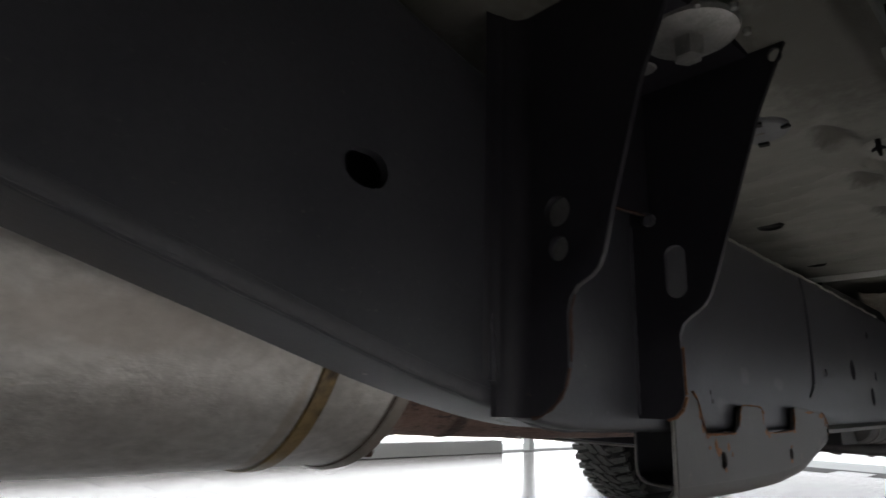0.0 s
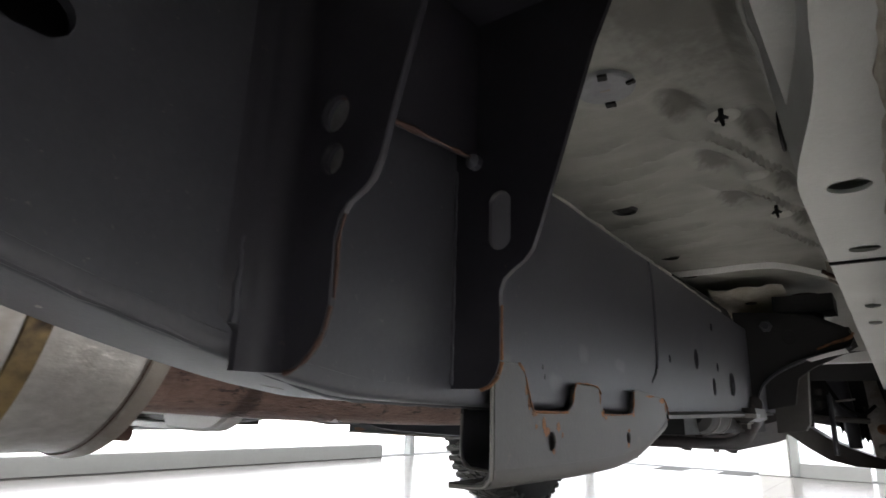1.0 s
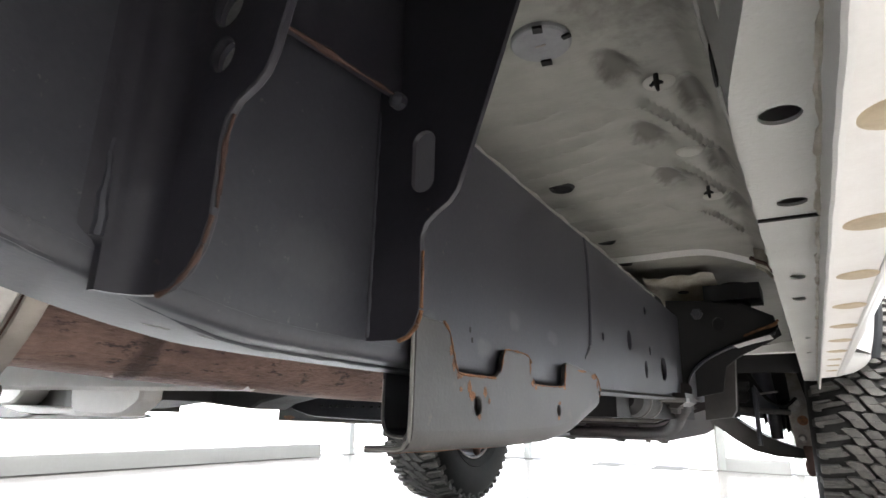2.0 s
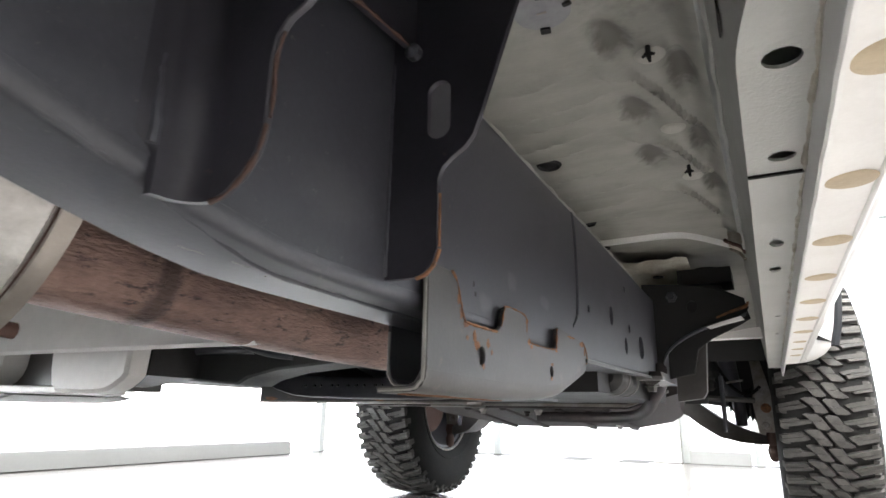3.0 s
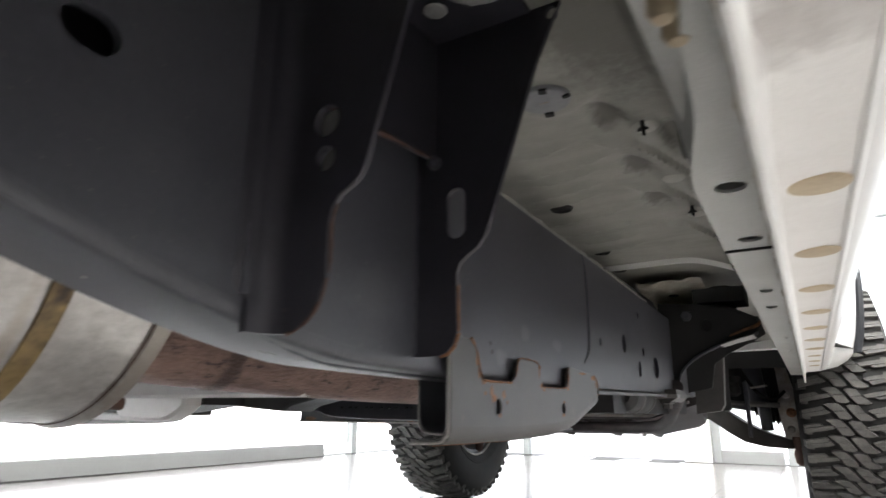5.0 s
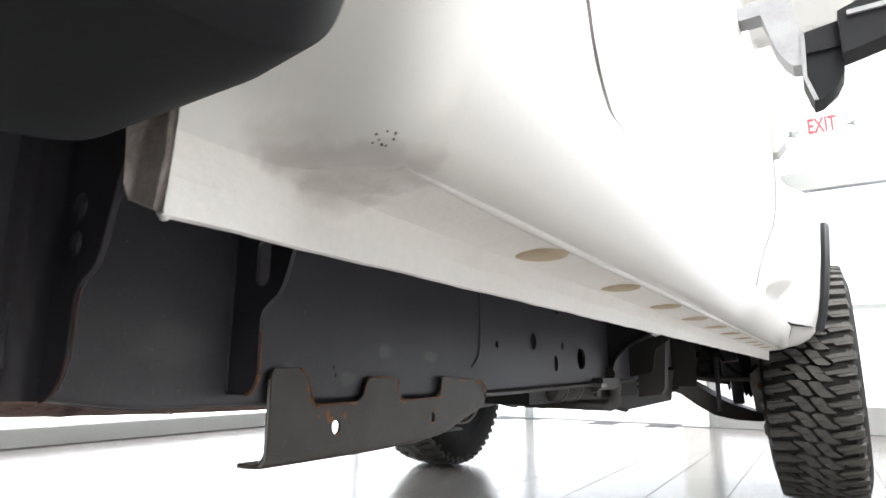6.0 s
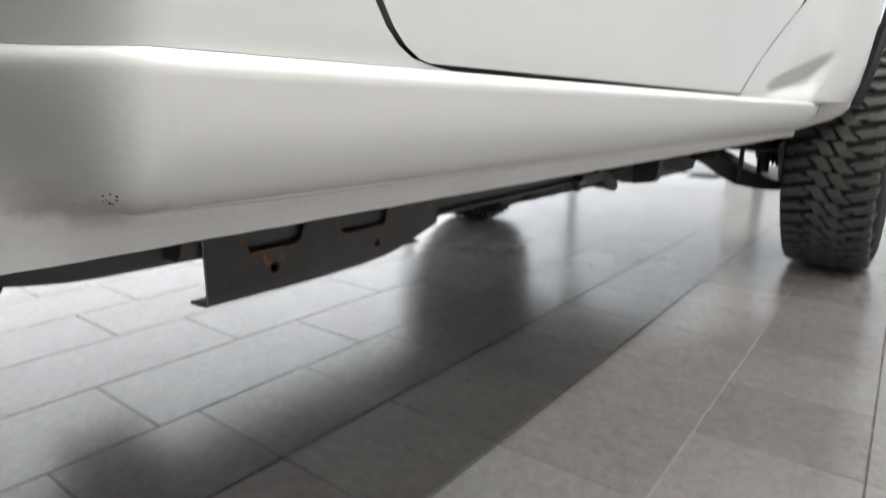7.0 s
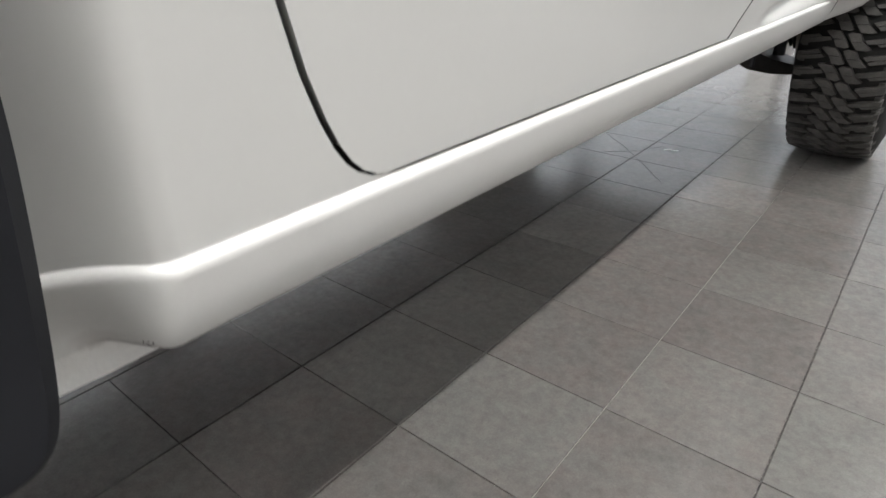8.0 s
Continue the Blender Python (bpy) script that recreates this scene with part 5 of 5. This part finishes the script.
part("tank_skid", plate([(-1.19, 0.381), (-1.19, 0.361), (-0.99, 0.3565), (-0.88, 0.357), (-0.82, 0.3605), (-0.785, 0.366), (-0.83, 0.3735), (-0.88, 0.380)], [], "y", 0.848, 1.05, 0.003), DUSTY, car, "dark tank skid plate")
part("tank_arm", plate([(-0.64, 0.50), (-0.62, 0.398), (-0.60, 0.395), (-0.516, 0.389), (-0.429, 0.383), (-0.41, 0.392), (-0.36, 0.402), (-0.06, 0.425), (-0.06, 0.50)], [], "y", 0.95, 1.02, 0.003), DARK, car, "dark bracket beside the tank")
part("arm_bar", bevelled(box(-0.614, -0.577, 0.944, 0.951, 0.4085, 0.412), 0.0015), ALLOY, car)
for pts, r in (([(-0.60, 0.94, 0.425), (-0.50, 0.945, 0.432), (-0.40, 0.95, 0.43)], 0.006), ([(-0.46, 0.94, 0.45), (-0.38, 0.945, 0.425), (-0.33, 0.95, 0.418)], 0.004), ([(-0.40, 0.94, 0.452), (-0.30, 0.945, 0.43), (-0.24, 0.95, 0.428)], 0.004)):
    part("brake_line", tube(smooth_path(pts), r, 8), FRAME, car, "thin dark line under the floor")

# gearbox crossmember: pressed beam, flange and holes
beam_path = smooth_path([(-0.66, 1.13, 0.409), (-0.60, 1.13, 0.409), (-0.55, 1.14, 0.400), (-0.50, 1.15, 0.381), (-0.44, 1.16, 0.372), (-0.22, 1.16, 0.370), (-0.12, 1.14, 0.382), (-0.05, 1.08, 0.402), (0.0, 1.03, 0.42)], 6)
beam = part("crossmember", loft([[(p.x, p.y - 0.020, p.z + 0.034), (p.x, p.y - 0.027, p.z + 0.026), (p.x, p.y - 0.030, p.z + 0.014), (p.x, p.y - 0.034, p.z + 0.008), (p.x, p.y - 0.036, p.z + 0.002), (p.x, p.y - 0.030, p.z), (p.x, p.y + 0.06, p.z), (p.x, p.y + 0.06, p.z + 0.034)] for p in beam_path]), FRAME, car, "black pressed gearbox crossmember")
part("beam_flange", plate([(-0.588, 0.402), (-0.588, 0.367), (-0.18, 0.366), (-0.13, 0.372), (-0.06, 0.400), (0.0, 0.42), (0.0, 0.43), (-0.12, 0.392), (-0.18, 0.377), (-0.44, 0.376), (-0.50, 0.384), (-0.54, 0.400)], [], "y", 1.158, 1.163, 0.001), DUSTY, beam)
part("beam_edge", bevelled(box(-0.588, -0.17, 1.150, 1.19, 0.3645, 0.3672), 0.001), ALLOY, beam)
for k in range(15):
    x = -0.46 + 0.0172 * k + 0.003 * math.sin(k * 2.6)
    part("beam_hole", lathe([(0.0022, -0.0008), (0.0018, 0.003), (0.0005, 0.004)], (x, 1.128, 0.391), "y", 8), DARK, beam)
for x in (-0.56, -0.33):
    part("beam_rust", plate([(x + 0.014 * math.cos(t) * (0.6 + 0.5 * random.random()), 0.371 + 0.004 * math.sin(t) * (0.6 + 0.6 * random.random())) for t in [k * 0.524 for k in range(12)]], [], "y", 1.1572, 1.1578), RUST, beam, "rust patch on the flange")
part("gearbox", bevelled(box(-0.62, 0.0, 1.24, 1.9, 0.385, 0.62), 0.03, 3), DARK, car, "dark greasy gearbox casing")
part("gearbox_tail", lathe([(0.02, 1.02), (0.05, 1.03), (0.06, 1.12), (0.09, 1.2), (0.11, 1.3)], (-0.36, 0, 0.50), "y", 24), DARK, car)
part("transfer_case", bevelled(box(-0.95, -0.60, 1.12, 1.5, 0.405, 0.58), 0.03, 3), DARK, car)
part("propshaft", tube([(-0.30, 0.72, 0.58), (-0.30, 1.1, 0.52)], 0.03, 18), FRAME, car)
part("side_tube", tube(smooth_path([(-0.70, 0.98, 0.435), (-0.62, 1.02, 0.432), (-0.54, 1.04, 0.42)]), 0.012, 12), FRAME, car)

# engine guard and front crossmember
guard = part("engine_guard", bevelled(loft([[(-0.80, 1.95, 0.42), (-0.55, 1.95, 0.372), (-0.1, 1.95, 0.372), (0.02, 1.95, 0.41), (0.02, 1.95, 0.45), (-0.80, 1.95, 0.45)], [(-0.85, 2.35, 0.36), (-0.58, 2.35, 0.318), (-0.15, 2.35, 0.322), (-0.02, 2.35, 0.36), (0.0, 2.35, 0.45), (-0.85, 2.35, 0.45)], [(-0.80, 2.75, 0.34), (-0.58, 2.75, 0.318), (-0.2, 2.75, 0.322), (-0.10, 2.75, 0.34), (-0.08, 2.75, 0.45), (-0.80, 2.75, 0.45)]]), 0.006, 2), DARKGUARD, car, "greasy brown-black engine guard")
for x, y, r in ((-0.52, 1.98, 0.011), (-0.40, 2.02, 0.009), (-0.355, 1.99, 0.012), (-0.22, 2.01, 0.010), (-0.12, 2.03, 0.012), (-0.2, 2.3, 0.011)):
    part("guard_bolt", lathe([(0.001, -0.014), (r * 0.7, -0.014), (r * 0.75, -0.006), (r, -0.005), (r + 0.002, 0.004)], (x, y, 0.372 - (y - 1.95) * 0.12), "z", 6), ALLOY if r > 0.0105 else DARKGUARD, guard)
for x in (-0.56, -0.45, -0.29, -0.16):
    part("guard_rib", bevelled(loft([[(x - 0.012, y, z), (x + 0.012, y, z), (x + 0.008, y, z - 0.008), (x - 0.008, y, z - 0.008)] for y, z in ((1.96, 0.374), (2.15, 0.348), (2.34, 0.322))]), 0.002, 2), DARKGUARD, guard)
part("guard_lip", bevelled(loft([[(-0.60, y, 0.388), (-0.50, y, 0.376), (-0.30, y, 0.377), (-0.10, y, 0.376), (0.0, y, 0.412), (0.0, y, 0.418), (-0.10, y, 0.383), (-0.30, y, 0.384), (-0.50, y, 0.383), (-0.60, y, 0.396)] for y in (1.925, 1.952)]), 0.001), ALLOY, guard, "worn front lip of the guard")
part("sump", bevelled(box(-0.70, -0.50, 1.72, 1.95, 0.372, 0.44), 0.014, 3), ALLOY, car, "dull cast sump")
part("gearbox_web", bevelled(loft([[(-0.84, y, 0.40), (-0.66, y, 0.368), (-0.55, y, 0.37), (-0.55, y, 0.43), (-0.84, y, 0.43)] for y in (1.60, 1.72)]), 0.006, 2), DARKGUARD, car)
part("engine_block", bevelled(box(-0.75, -0.2, 2.2, 3.1, 0.45, 0.85), 0.04, 3), DARK, car)
part("front_rail", bevelled(loft([[(x0, y, z0), (x1, y, z0), (x1, y, z1), (x0, y, z1)] for y, x0, x1, z0, z1 in ((1.72, -0.022, 0.04, 0.424, 0.57), (2.1, -0.06, 0.01, 0.43, 0.57), (2.4, -0.10, -0.03, 0.46, 0.60), (3.4, -0.10, -0.03, 0.48, 0.62))]), 0.008, 2), FRAME, car, "black front frame rail")
part("front_rail", bevelled(loft([[(-0.88 - x0, y, z0), (-0.88 - x1, y, z0), (-0.88 - x1, y, z1), (-0.88 - x0, y, z1)] for y, x0, x1, z0, z1 in ((1.72, -0.022, 0.04, 0.424, 0.57), (2.1, -0.06, 0.01, 0.43, 0.57), (2.4, -0.10, -0.03, 0.46, 0.60), (3.4, -0.10, -0.03, 0.48, 0.62))]), 0.008, 2), FRAME, car)


def suspension(flip):
    """Control arm, drive shaft boot, strut and upright on one side."""
    f = (lambda x, y, z: (-0.88 - x, y, z)) if flip else (lambda x, y, z: (x, y, z))
    arm = part("control_arm", bevelled(loft([[f(x, y0, z0), f(x, y1, z0 + 0.004), f(x, y1, z1), f(x, y0, z1)] for x, y0, y1, z0, z1 in ((-0.13, 2.66, 2.80, 0.395, 0.455), (-0.05, 2.68, 2.84, 0.366, 0.428), (0.0, 2.71, 2.87, 0.325, 0.398), (0.05, 2.74, 2.90, 0.292, 0.362), (0.113, 2.79, 2.95, 0.275, 0.327), (0.19, 2.86, 2.97, 0.268, 0.30), (0.215, 2.89, 2.96, 0.272, 0.295))]), 0.012, 3), DUSTY, car, "black pressed lower control arm")
    part("arm_pivot", tube([f(-0.085, 2.58, 0.405), f(-0.085, 2.60, 0.405), f(-0.085, 2.62, 0.405), f(-0.085, 2.90, 0.405)], [0.024, 0.031, 0.033, 0.033], 20), RUBBER, arm)
    part("pivot_sleeve", tube([f(-0.075, 2.55, 0.405), f(-0.075, 2.60, 0.405)], [0.018, 0.020], 18), ALLOY, arm, "worn pale pivot sleeve")
    part("ball_joint", lathe([(0.006, -0.10), (0.016, -0.09), (0.02, -0.06), (0.014, -0.045), (0.022, -0.02), (0.018, 0.0)], f(0.212, 2.88, 0.31), "z", 18), DARKRUST, arm, "rusty ball joint")
    upright = part("upright", bevelled(loft([[f(x0, y0, z), f(x1, y0, z), f(x1, y0 + 0.09, z), f(x0, y0 + 0.09, z)] for x0, x1, y0, z in ((0.185, 0.222, 2.88, 0.27), (0.172, 0.226, 2.875, 0.31), (0.168, 0.230, 2.865, 0.36), (0.160, 0.226, 2.86, 0.42), (0.172, 0.220, 2.865, 0.47), (0.168, 0.205, 2.87, 0.54), (0.15, 0.18, 2.88, 0.66))]), 0.014, 3), ALLOY, car, "mottled cast steering upright")
    for x, z, r in ((0.196, 0.335, 0.012), (0.203, 0.395, 0.016), (0.192, 0.455, 0.011)):
        part("knuckle_boss", lathe([(0.001, -0.016), (r * 0.6, -0.016), (r * 0.7, -0.008), (r, -0.006), (r * 1.15, 0.006)], f(x, 2.862, z), "y", 12), RUST if r > 0.015 else ALLOY, upright)
    part("brake_hose", tube(smooth_path([f(0.19, 2.86, 0.47), f(0.15, 2.82, 0.44), f(0.10, 2.80, 0.47), f(0.05, 2.82, 0.56)]), 0.006, 8), RUBBER, car, "black brake hose")
    part("hose_bracket", bevelled(loft([[f(0.085, y, 0.478), f(0.14, y, 0.486), f(0.14, y, 0.492), f(0.085, y, 0.484)] for y in (2.77, 2.79)]), 0.001), ALLOY, car, "small pale hose bracket")
    part("bump_stop", lathe([(0.012, -0.05), (0.024, -0.04), (0.026, -0.02), (0.020, -0.01), (0.028, 0.0), (0.028, 0.02)], f(0.03, 2.74, 0.50), "z", 20), RUBBER, car, "black rubber bump stop")
    prof = []
    for k in range(7):
        r = 0.068 - k * 0.0055
        prof += [(r - 0.012, k * 0.0145), (r, k * 0.0145 + 0.007)]
    s = -1 if not flip else 1
    bx = f(0.175, 2.93, 0.41)
    part("shaft_boot", lathe([(r, s * a) for r, a in prof], bx, "x", 28), RUBBER, car, "ribbed black drive shaft boot")
    part("drive_shaft", tube([f(0.10, 2.93, 0.41), f(-0.10, 2.93, 0.44)], 0.016, 14), FRAME, car)
    part("strut", tube([f(0.12, 2.86, 0.33), f(0.115, 2.87, 0.42), f(0.10, 2.88, 0.44), f(0.07, 2.92, 0.75)], [0.02, 0.022, 0.032, 0.032], 18), FRAME, car)
    part("link_rod", tube([f(0.075, 2.70, 0.31), f(0.072, 2.72, 0.50)], 0.008, 10), FRAME, car)
    part("tie_rod", tube([f(-0.1, 2.72, 0.43), f(0.17, 2.80, 0.42)], 0.010, 10), DUSTY, car)


suspension(False)
suspension(True)
# added dark sheets, close the bright gaps behind the suspension
part("inner_liner", loft([[(-0.10, 3.06, z), (0.08, 3.05, z), (0.235, 3.04, z)] for z in (0.425, 0.6, 0.95)], closed=False), DARK, car, "black sheet added to fill the gap behind the suspension")
part("splash_panel", loft([[(-0.06, y, z), (0.045, y + 0.02, z)] for y, z in ((2.45, 0.398), (2.47, 0.6), (2.48, 0.9))], closed=False), DARK, car)
part("arch_panel", loft([[(0.03, 2.44, z), (0.15, 2.46, z), (0.30, 2.47, z)] for z in (0.53, 0.65, 0.9)], closed=False), DARK, car)

# ---- wheels ----
TREAD = 0.244


def crown(u):
    return R - 0.011 * (abs(u) / 0.122) ** 2.4


def lug(bm, centre, flip, poly, pitch, at, base, drop=0.0):
    """A tread block: a polygon of (across, along in pitches) raised from the carcass."""
    top, low = [], []
    n = len(poly)
    mu, ms = sum(p[0] for p in poly) / n, sum(p[1] for p in poly) / n
    for u, s in poly:
        for ring, grow, rad in ((top, 1.0, 0.0), (low, 1.05, base)):
            uu, ss = mu + (u - mu) * grow, ms + (s - ms) * grow
            t = (at + flip * ss) * pitch
            r = crown(uu) - rad - drop * max(0.0, abs(uu) - 0.10) * 10 * 0.1
            ring.append(bm.verts.new((centre[0] + flip * uu, centre[1] + r * math.cos(t), centre[2] + r * math.sin(t))))
    bm.faces.new(top)
    for i in range(n):
        j = (i + 1) % n
        bm.faces.new((low[i], low[j], top[j], top[i]))


def wheel(x0, x1, label, axle=AXLE):
    c, f = ((x0 + x1) / 2, axle, R), 1 if x1 > -0.44 else -1
    hub = part("wheel", lathe([(0.218, -0.118), (0.226, -0.118), (0.226, -0.108), (0.205, -0.10), (0.196, -0.05), (0.190, 0.03), (0.150, 0.045), (0.145, 0.07)] if f > 0 else [(0.218, 0.118), (0.226, 0.118), (0.226, 0.108), (0.205, 0.10), (0.196, 0.05), (0.190, -0.03), (0.150, -0.045), (0.145, -0.07)], c, "x", 56, caps=False), FRAME, car, label)
    part("rim_lip", lathe([(0.226, -f * 0.112), (0.229, -f * 0.1195), (0.224, -f * 0.1205), (0.220, -f * 0.114)], c, "x", 56, caps=False), ALLOY, hub, "worn bright rim lip")
    part("rim_disc", lathe([(0.19, f * 0.03), (0.15, f * 0.06), (0.07, f * 0.07), (0.005, f * 0.07)], c, "x", 40), FRAME, hub)
    part("brake_disc", lathe([(0.05, -f * 0.02), (0.15, -f * 0.02), (0.15, f * 0.005), (0.05, f * 0.005)], c, "x", 40), DARKRUST, hub, "worn steel brake disc")
    part("caliper", bevelled(box(c[0] - 0.06, c[0] + 0.03, axle - 0.17, axle - 0.09, R - 0.07, R + 0.08), 0.012, 2), RUST, hub, "rusty brake caliper")
    hw = TREAD / 2
    tyre = part("tyre", lathe([(0.215, -hw + 0.018), (0.235, -hw + 0.004), (0.25, -hw - 0.004), (0.30, -hw - 0.020), (0.34, -hw - 0.019), (0.375, -hw - 0.010), (0.392, -hw + 0.004), (0.400, -hw + 0.02), (R - 0.016, -0.06), (R - 0.015, 0), (R - 0.016, 0.06), (0.400, hw - 0.02), (0.392, hw - 0.004), (0.375, hw + 0.010), (0.34, hw + 0.019), (0.30, hw + 0.020), (0.25, hw + 0.004), (0.235, hw - 0.004), (0.215, hw - 0.018)], c, "x", 80, caps=False), RUBBER, hub, "black mud-terrain tyre")
    bm = bmesh.new()
    N = 54
    pitch = 2 * math.pi / N
    # two stepped blocks each side of the middle, and shoulder lugs in two strips, every other one with a finger
    UPPER = [(-0.062, 0.04), (-0.050, -0.03), (-0.025, -0.01), (-0.009, 0.40), (-0.020, 0.45), (-0.030, 0.41), (-0.039, 0.46)]
    LOWER = [(-0.038, 0.49), (-0.029, 0.44), (-0.020, 0.48), (-0.008, 0.43), (0.005, 0.86), (-0.004, 0.95), (-0.027, 0.90)]
    STRIPE = [(-0.125, 0.40), (-0.108, 0.33), (-0.070, 0.15), (-0.062, 0.34), (-0.080, 0.44), (-0.125, 0.60)]
    FINGER = [(-0.125, 0.40), (-0.104, 0.32), (-0.082, 0.24), (-0.074, 0.37), (-0.125, 0.585)]
    STUB = [(-0.125, 0.63), (-0.078, 0.47), (-0.058, 0.39), (-0.050, 0.56), (-0.064, 0.66), (-0.125, 0.90)]
    REACH = [(-0.125, 0.61), (-0.072, 0.41), (-0.048, 0.36), (-0.042, 0.54), (-0.066, 0.66), (-0.125, 0.90)]
    for k in range(N):
        for poly, base in ((UPPER, 0.014), (LOWER, 0.014), (STRIPE if k % 2 else FINGER, 0.015), (STUB if k % 2 else REACH, 0.016)):
            lug(bm, c, 1, poly, pitch, k, base)
            lug(bm, c, -1, poly, pitch, k + 1.0, base)
        # side biters on the shoulders
        for s in (-1, 1):
            for off, dep in ((0.36, 0.040 if k % 2 else 0.026),):
                pts = []
                for rad, ins in ((0.401, 0.118), (0.401 - dep, 0.133)):
                    for da in (-0.25, 0.25):
                        t = (k + (0.95 - off if s > 0 else off) + da - s * 0 + (0.6 if s > 0 else -0.6)) * pitch
                        pts.append((c[0] + s * ins, axle + rad * math.cos(t), R + rad * math.sin(t)))
                v = [bm.verts.new(p) for p in pts]
                w = [bm.verts.new((p[0] - s * 0.014, p[1], p[2])) for p in pts]
                bm.faces.new((v[0], v[1], v[3], v[2]))
                for a, b in ((0, 1), (1, 3), (3, 2), (2, 0)):
                    bm.faces.new((v[a], v[b], w[b], w[a]))
    part("tread", bm, TREADRUBBER, tyre, "chunky angular tread blocks", smooth=20)
    for rad in (0.262, 0.325, 0.356):
        part("sidewall_rib", lathe([(rad - 0.002, 0), (rad, -f * 0.0022), (rad + 0.002, 0)], (c[0] - f * (hw + 0.0125), c[1], c[2]), "x", 64, caps=False), RUBBER, tyre)


wheel(0.242, 0.488, "front wheel with a worn dark rim")
wheel(-1.371, -1.127, "front wheel with a worn dark rim")
# rear wheels, axle and panels are unseen, added to shade the rear underbody
wheel(0.305, 0.549, "unseen rear wheel with a worn dark rim, added for shade", -0.38)
wheel(-1.429, -1.185, "unseen rear wheel with a worn dark rim, added for shade", -0.38)
part("rear_axle", tube([(-1.2, -0.38, 0.42), (-0.55, -0.38, 0.42), (-0.44, -0.38, 0.42), (-0.33, -0.38, 0.42), (0.32, -0.38, 0.42)], [0.04, 0.045, 0.11, 0.045, 0.04], 20), FRAME, car, "unseen black rear axle, added for shade")
part("rear_side", plate([(-0.95, 0.55), (-0.72, 0.55)] + [(-0.2 + 0.52 * math.cos(t), 0.52 + 0.52 * math.sin(t)) for t in [radians(176 - k * 10) for k in range(16)]] + [(0.30, 1.25), (-0.95, 1.25)], [], "x", 0.322, 0.326), WHITE, car, "unseen white rear body side, added for shade")
part("rear_panel", box(-1.2, 0.322, -0.96, -0.95, 0.36, 1.22), WHITE, car)

# a scrap of paper on the tiles
scrap = thing("paper_scrap", (-0.105, 2.567, 0.0), "small curled white paper scrap on the grey tiles", "paper")
part("strip", loft([[(x, y - 0.003, z), (x, y + 0.004, z + 0.0008), (x, y + 0.004, z + 0.0014), (x, y - 0.003, z + 0.0006)] for x, y, z in smooth_path([(-0.130, 2.556, 0.0005), (-0.115, 2.564, 0.003), (-0.100, 2.568, 0.0015), (-0.083, 2.576, 0.0006)])]), WALL, scrap)

# ---- floor tiles ----
TURN, TW, TL = 0.0114, 0.2524, 0.5048
CORNER = Vector((-0.6752, 0.7924, 0))
OFFSETS = {-4: 0.16, -3: 0.33, -2: 0.160, -1: -0.172, 0: 0.0}


def tile_mesh(w, d):
    bm = box(-w / 2, w / 2, -d / 2, d / 2, -0.008, 0.0)
    edges = [e for e in bm.edges if all(v.co.z > -0.001 for v in e.verts)]
    bmesh.ops.bevel(bm, geom=edges, offset=0.0009, segments=1, affect="EDGES")
    bmesh.ops.recalc_face_normals(bm, faces=bm.faces)
    me = bpy.data.meshes.new("tile")
    bm.to_mesh(me)
    bm.free()
    me.materials.append(TILE)
    return me


whole, square = tile_mesh(TW - 0.0022, TL - 0.0022), tile_mesh(TW - 0.0022, TW - 0.0016)
ux, uy = Vector((math.cos(TURN), math.sin(TURN), 0)), Vector((-math.sin(TURN), math.cos(TURN), 0))
spots = []
for row in range(-18, 22):
    long_row = row < 1
    d = TL if long_row else TW
    off = OFFSETS.get(row, (row % 3) * 0.168) if long_row else 0.0745
    for k in range(-28, 28):
        p = CORNER + ux * (row + 0.5) * TW + uy * (off + (k + 0.5) * d)
        if -3.5 < p.x < 4.9 and -4.9 < p.y < 5.9:
            spots.append((math.hypot(p.x + 0.1, p.y - 1.2), p, long_row))
spots.sort(key=lambda s: s[0])
for _, p, long_row in spots[:300]:
    ob = new("tile", whole if long_row else square)
    ob.parent = floor
    ob.matrix_basis = Matrix.Translation(p) @ Matrix.Rotation(TURN, 4, "Z")
verts, faces = [], []
for _, p, long_row in spots[300:]:
    a, b, n = ux * (TW / 2 - 0.0012), uy * ((TL if long_row else TW) / 2 - 0.0011), len(verts)
    top = [p - a - b, p + a - b, p + a + b, p - a + b]
    verts += [tuple(q) for q in top] + [(q.x, q.y, -0.006) for q in top]
    faces += [(n, n + 1, n + 2, n + 3)] + [(n + i, n + 4 + i, n + 4 + (i + 1) % 4, n + (i + 1) % 4) for i in range(4)]
rest = bpy.data.meshes.new("far_tiles")
rest.from_pydata(verts, [], faces)
rest.materials.append(TILE)
far_tiles = new("far_tiles", rest)
far_tiles.parent = floor
tagged(far_tiles, kind="stuff")

# a long hair crack across two tiles, and a short one
for pts in (((-0.405, 2.632), (-0.23, 2.47), (-0.011, 2.231)), ((-0.30, 2.40), (-0.22, 2.47), (-0.15, 2.60))):
    line = [Vector((x, y, 0)) for x, y in pts]
    rings = []
    for k in range(3):
        d = (line[min(k + 1, 2)] - line[max(k - 1, 0)]).normalized()
        s = Vector((-d.y, d.x, 0)) * 0.0012
        rings.append([line[k] - s, line[k] + s, line[k] + s + Vector((0, 0, 0.0006)), line[k] - s + Vector((0, 0, 0.0006))])
    part("crack", loft(rings), GROUT, floor)
